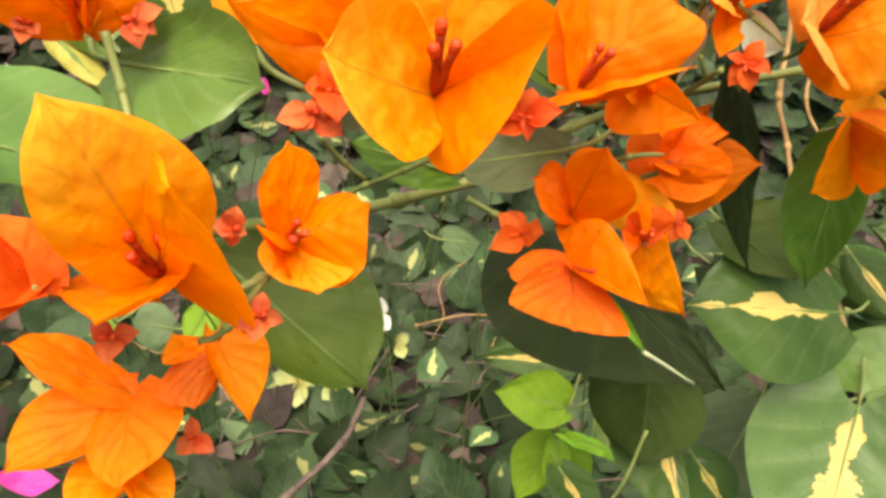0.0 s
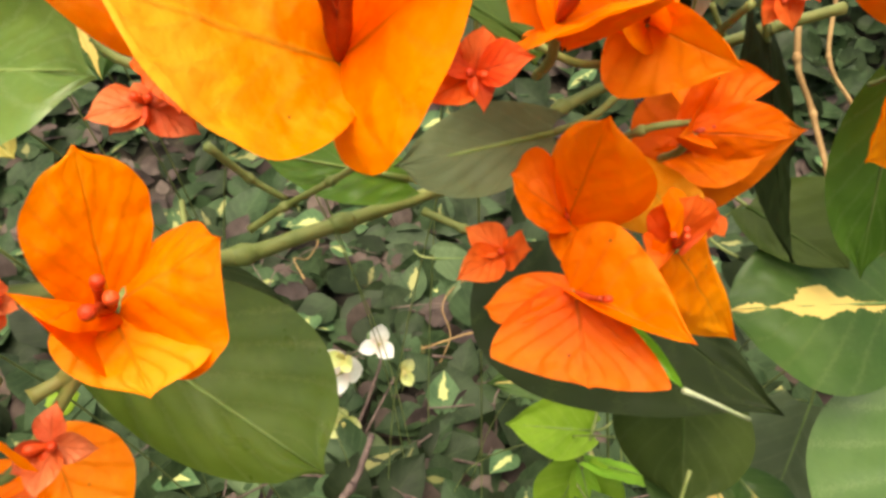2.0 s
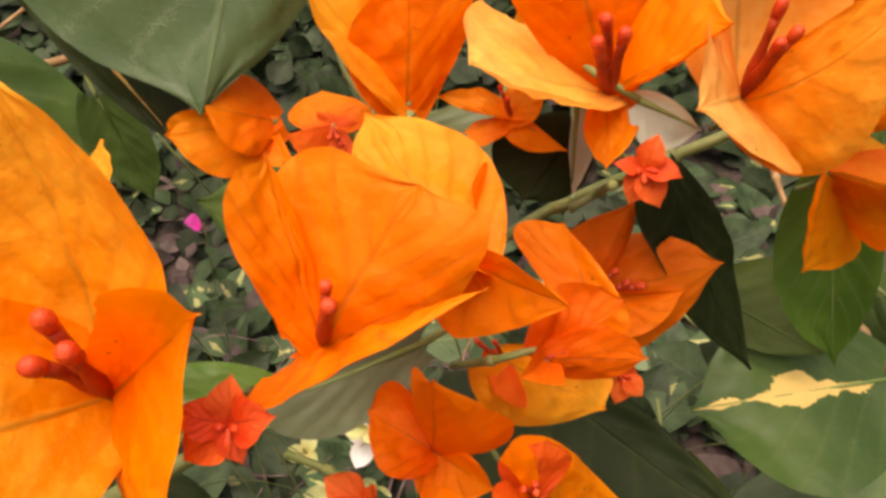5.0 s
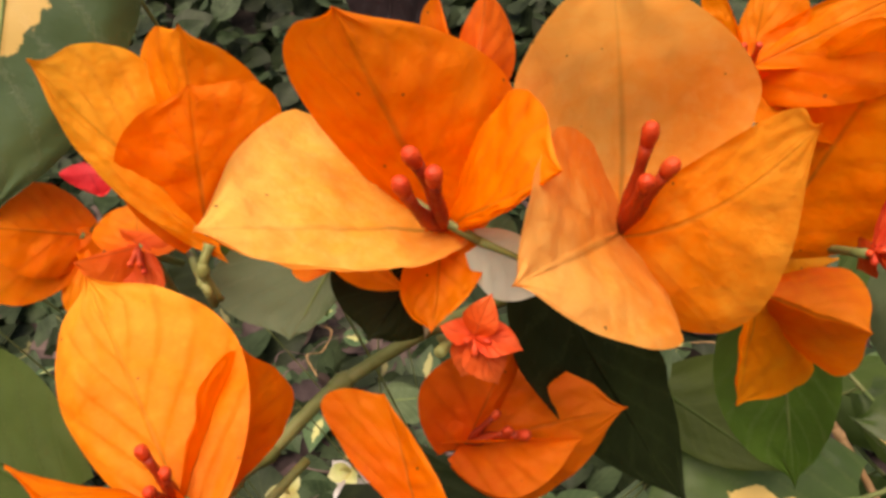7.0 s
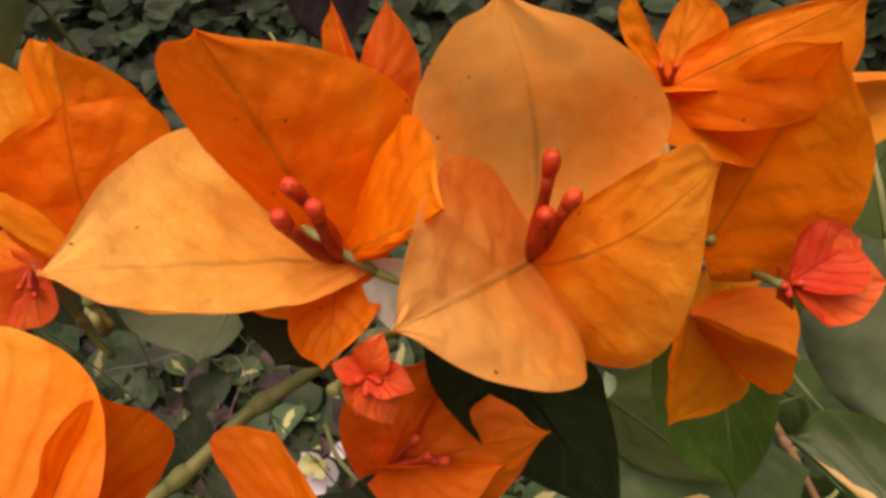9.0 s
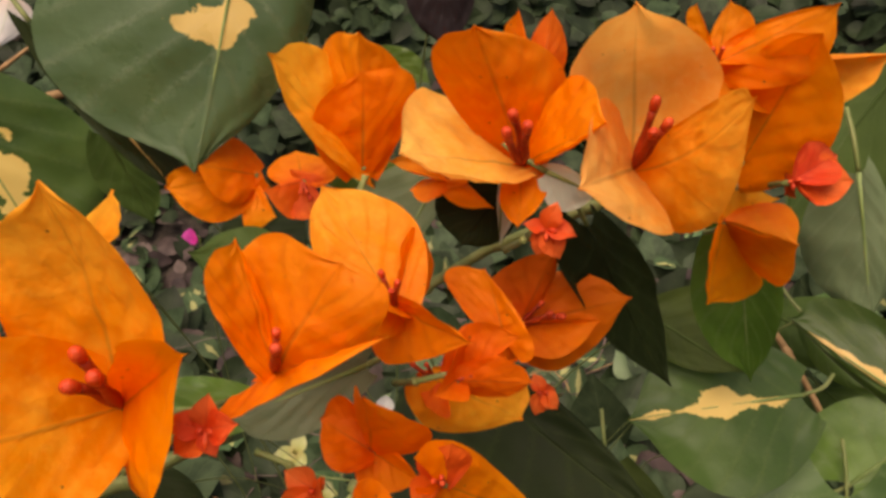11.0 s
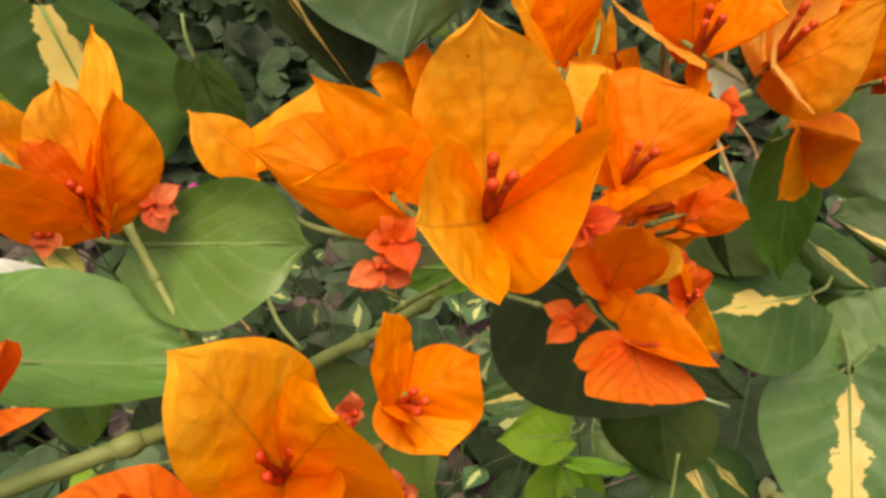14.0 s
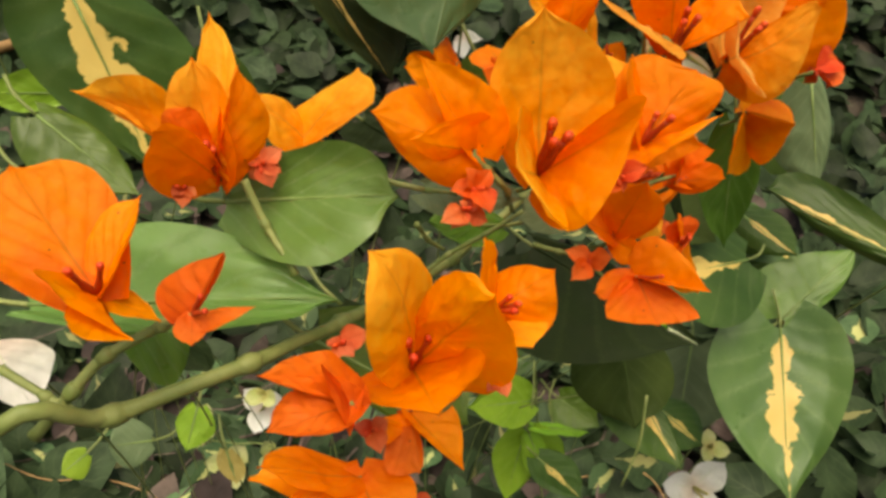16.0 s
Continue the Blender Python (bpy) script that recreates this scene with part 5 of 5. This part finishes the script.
stem('s', 1.0, (0.0553, 0.2294, 0.7268), (0.0536, 0.2270, 0.7225), (0.0539, 0.2294, 0.7149))
stem('s', 1.0, (0.0380, 0.2577, 0.7145), (0.0522, 0.2286, 0.7195), (0.0525, 0.2295, 0.7139))
stem('s', 1.1, (0.1687, 0.2599, 0.6955), (0.1797, 0.2578, 0.6955), (0.1741, 0.2240, 0.7104))
stem('s', 1.0, (-0.0120, 0.1499, 0.7236), (-0.0071, 0.1503, 0.7177), (-0.0001, 0.1529, 0.7088), (0.0166, 0.1881, 0.6852))
stem('s', 1.0, (0.0337, 0.2488, 0.7174), (0.0362, 0.2491, 0.7057), (0.0381, 0.2513, 0.6949))
stem('t', 1.5, (-0.2647, 0.4566, 0.6967), (-0.2235, 0.4433, 0.7162), (-0.1915, 0.4943, 0.7357), (-0.1583, 0.5609, 0.7630))
stem('t', 3.2, (-0.2039, 0.4590, 0.7086), (-0.1697, 0.4661, 0.7158), (-0.1309, 0.4708, 0.7203))
stem('w', 4.5, (-0.1681, 0.4405, 0.1187), (-0.1223, 0.5099, 0.1308), (-0.0688, 0.5694, 0.1578), (-0.0505, 0.6376, 0.1646))
stem('s', 0.9, (0.1758, 0.4472, 0.3706), (0.1671, 0.4391, 0.3527), (0.1651, 0.4196, 0.3231))
stem('s', 0.8, (0.1197, 0.2343, 0.5357), (0.1120, 0.2250, 0.5112), (0.1025, 0.2228, 0.4839))
stem('s', 0.8, (0.2394, 0.3192, 0.5016), (0.2425, 0.3101, 0.4916))
stem('s', 0.8, (0.2572, 0.3257, 0.5123), (0.2541, 0.3108, 0.4975))
# pale curled tip of the dark leaf, built as a thin stem
stem('c', 0.7, (0.0861, 0.1819, 0.6218), (0.1137, 0.1962, 0.5978))
# a closed golden flower behind the others
f = flower((0.0890, 0.2810, 0.7110), 'l')
petal(f, 'l', (0.0880, 0.2760, 0.7400), (0.0815, 0.2770, 0.7220), (0.0905, 0.2720, 0.7215), crease=0.7)
petal(f, 'l', (0.0945, 0.2800, 0.7360), (0.0880, 0.2740, 0.7200), (0.0975, 0.2800, 0.7190), crease=0.7)
petal(f, 'l', (0.0905, 0.2880, 0.7380), (0.0830, 0.2850, 0.7210), (0.0970, 0.2860, 0.7200), crease=0.7)
# the fresh shoot
stem('s', 1.1, (0.2100, 0.5000, 0.0000), (0.1750, 0.4700, 0.2500), (0.1480, 0.4350, 0.4050), (0.1340, 0.4060, 0.3930), (0.1261, 0.3985, 0.3690))
leaf('f', (0.1265, 0.3990, 0.3680), (0.1966, 0.4130, 0.3306), (0.0120, -0.0330, 0.0190), (0.0020, -0.0040, 0.0030))
leaf('f', (0.1330, 0.4080, 0.3880), (0.0692, 0.3962, 0.4080), (-0.0080, -0.0380, -0.0260), (0.0000, -0.0040, 0.0060))
leaf('f', (0.1250, 0.3990, 0.3660), (0.1020, 0.3900, 0.2960), (0.0460, -0.0160, -0.0080), (0.0000, -0.0050, 0.0040))
leaf('f', (0.1275, 0.3960, 0.3620), (0.1490, 0.3720, 0.3080), (0.0380, 0.0100, 0.0140), (0.0020, -0.0040, 0.0020))
leaf('f', (0.1260, 0.3950, 0.3640), (0.1330, 0.3800, 0.3330), (0.0160, -0.0040, 0.0030), (0.0010, -0.0020, 0.0020))
leaf('v', (0.1420, 0.4500, 0.4010), (0.0634, 0.4685, 0.3816), (0.0060, -0.0300, -0.0240), (0.0000, -0.0030, 0.0060))
# pale flowers low in the creepers
white_flower((-0.1010, 0.7990, 0.1290), (-0.35, -0.75, 0.6), 0.043, 0.4)
white_flower((-0.0500, 0.7780, 0.1900), (0.1, -0.8, 0.6), 0.031, 1.5)
white_flower((-0.0960, 0.7860, 0.1620), (-0.5, -0.6, 0.75), 0.034, 2.3, "L", 2)
white_flower((-0.1580, 0.7520, 0.0820), (-0.1, -0.8, 0.5), 0.040, 0.9, "L")
white_flower((-0.1040, 0.7560, 0.0760), (0.2, -0.8, 0.5), 0.030, 2.0, "L")
white_flower((-0.1913, 0.8062, 0.1150), (0.0, -0.6, 0.8), 0.034, 0.2, "L")
white_flower((-0.0180, 0.7700, 0.1500), (0.2, -0.8, 0.5), 0.024, 1.1, "L", 2)
white_flower((0.2546, 0.3220, 0.3740), (-0.1, -0.7, 0.7), 0.018, 0.6, "L")
white_flower((0.2330, 0.3080, 0.3500), (-0.2, -0.8, 0.5), 0.036, 0.9)
stem('w', 2.6, (-0.1300, 0.6900, 0.0000), (-0.0950, 0.7350, 0.0500), (-0.0620, 0.7800, 0.1150), (-0.0420, 0.8000, 0.1700))
stem('w', 2.0, (-0.1150, 0.6950, 0.0000), (-0.0850, 0.7300, 0.0450), (-0.0560, 0.7600, 0.0900), (-0.0300, 0.7700, 0.1400))
stem('s', 1.2, (-0.0800, 0.7500, 0.0700), (-0.1100, 0.7600, 0.0950), (-0.1500, 0.7700, 0.1000), (-0.1850, 0.7950, 0.0950))
creepers()
leaf_mass("creeper_leaves", "dense mass of small dark green creeper leaves", 2900, CREEPER, (-2.0, 2.6), (0.30, 2.5), 0.098, 0.35, 1.15, 11)
leaf_mass("variegated_creeper_leaves", "scattered cream-edged creeper leaves among darker ones", 260, CREEPER_VAR, (-1.2, 1.2), (0.4, 1.9), 0.065, 0.85, 1.35, 12)
leaf_mass("leaf_litter", "dry grey-brown fallen leaves on the soil", 1500, DRY, (-1.4, 1.4), (0.4, 2.2), 0.055, 0.25, 0.95, 13, "leaf litter")
leaf_mass("hedge_leaves", "dark green hedge leaves in the distance", 9000, CREEPER, (-3.6, 5.6), (1.7, 4.2), 0.09, 0.4, 2.6, 14, "hedge")
vine_tangle(40, 21)
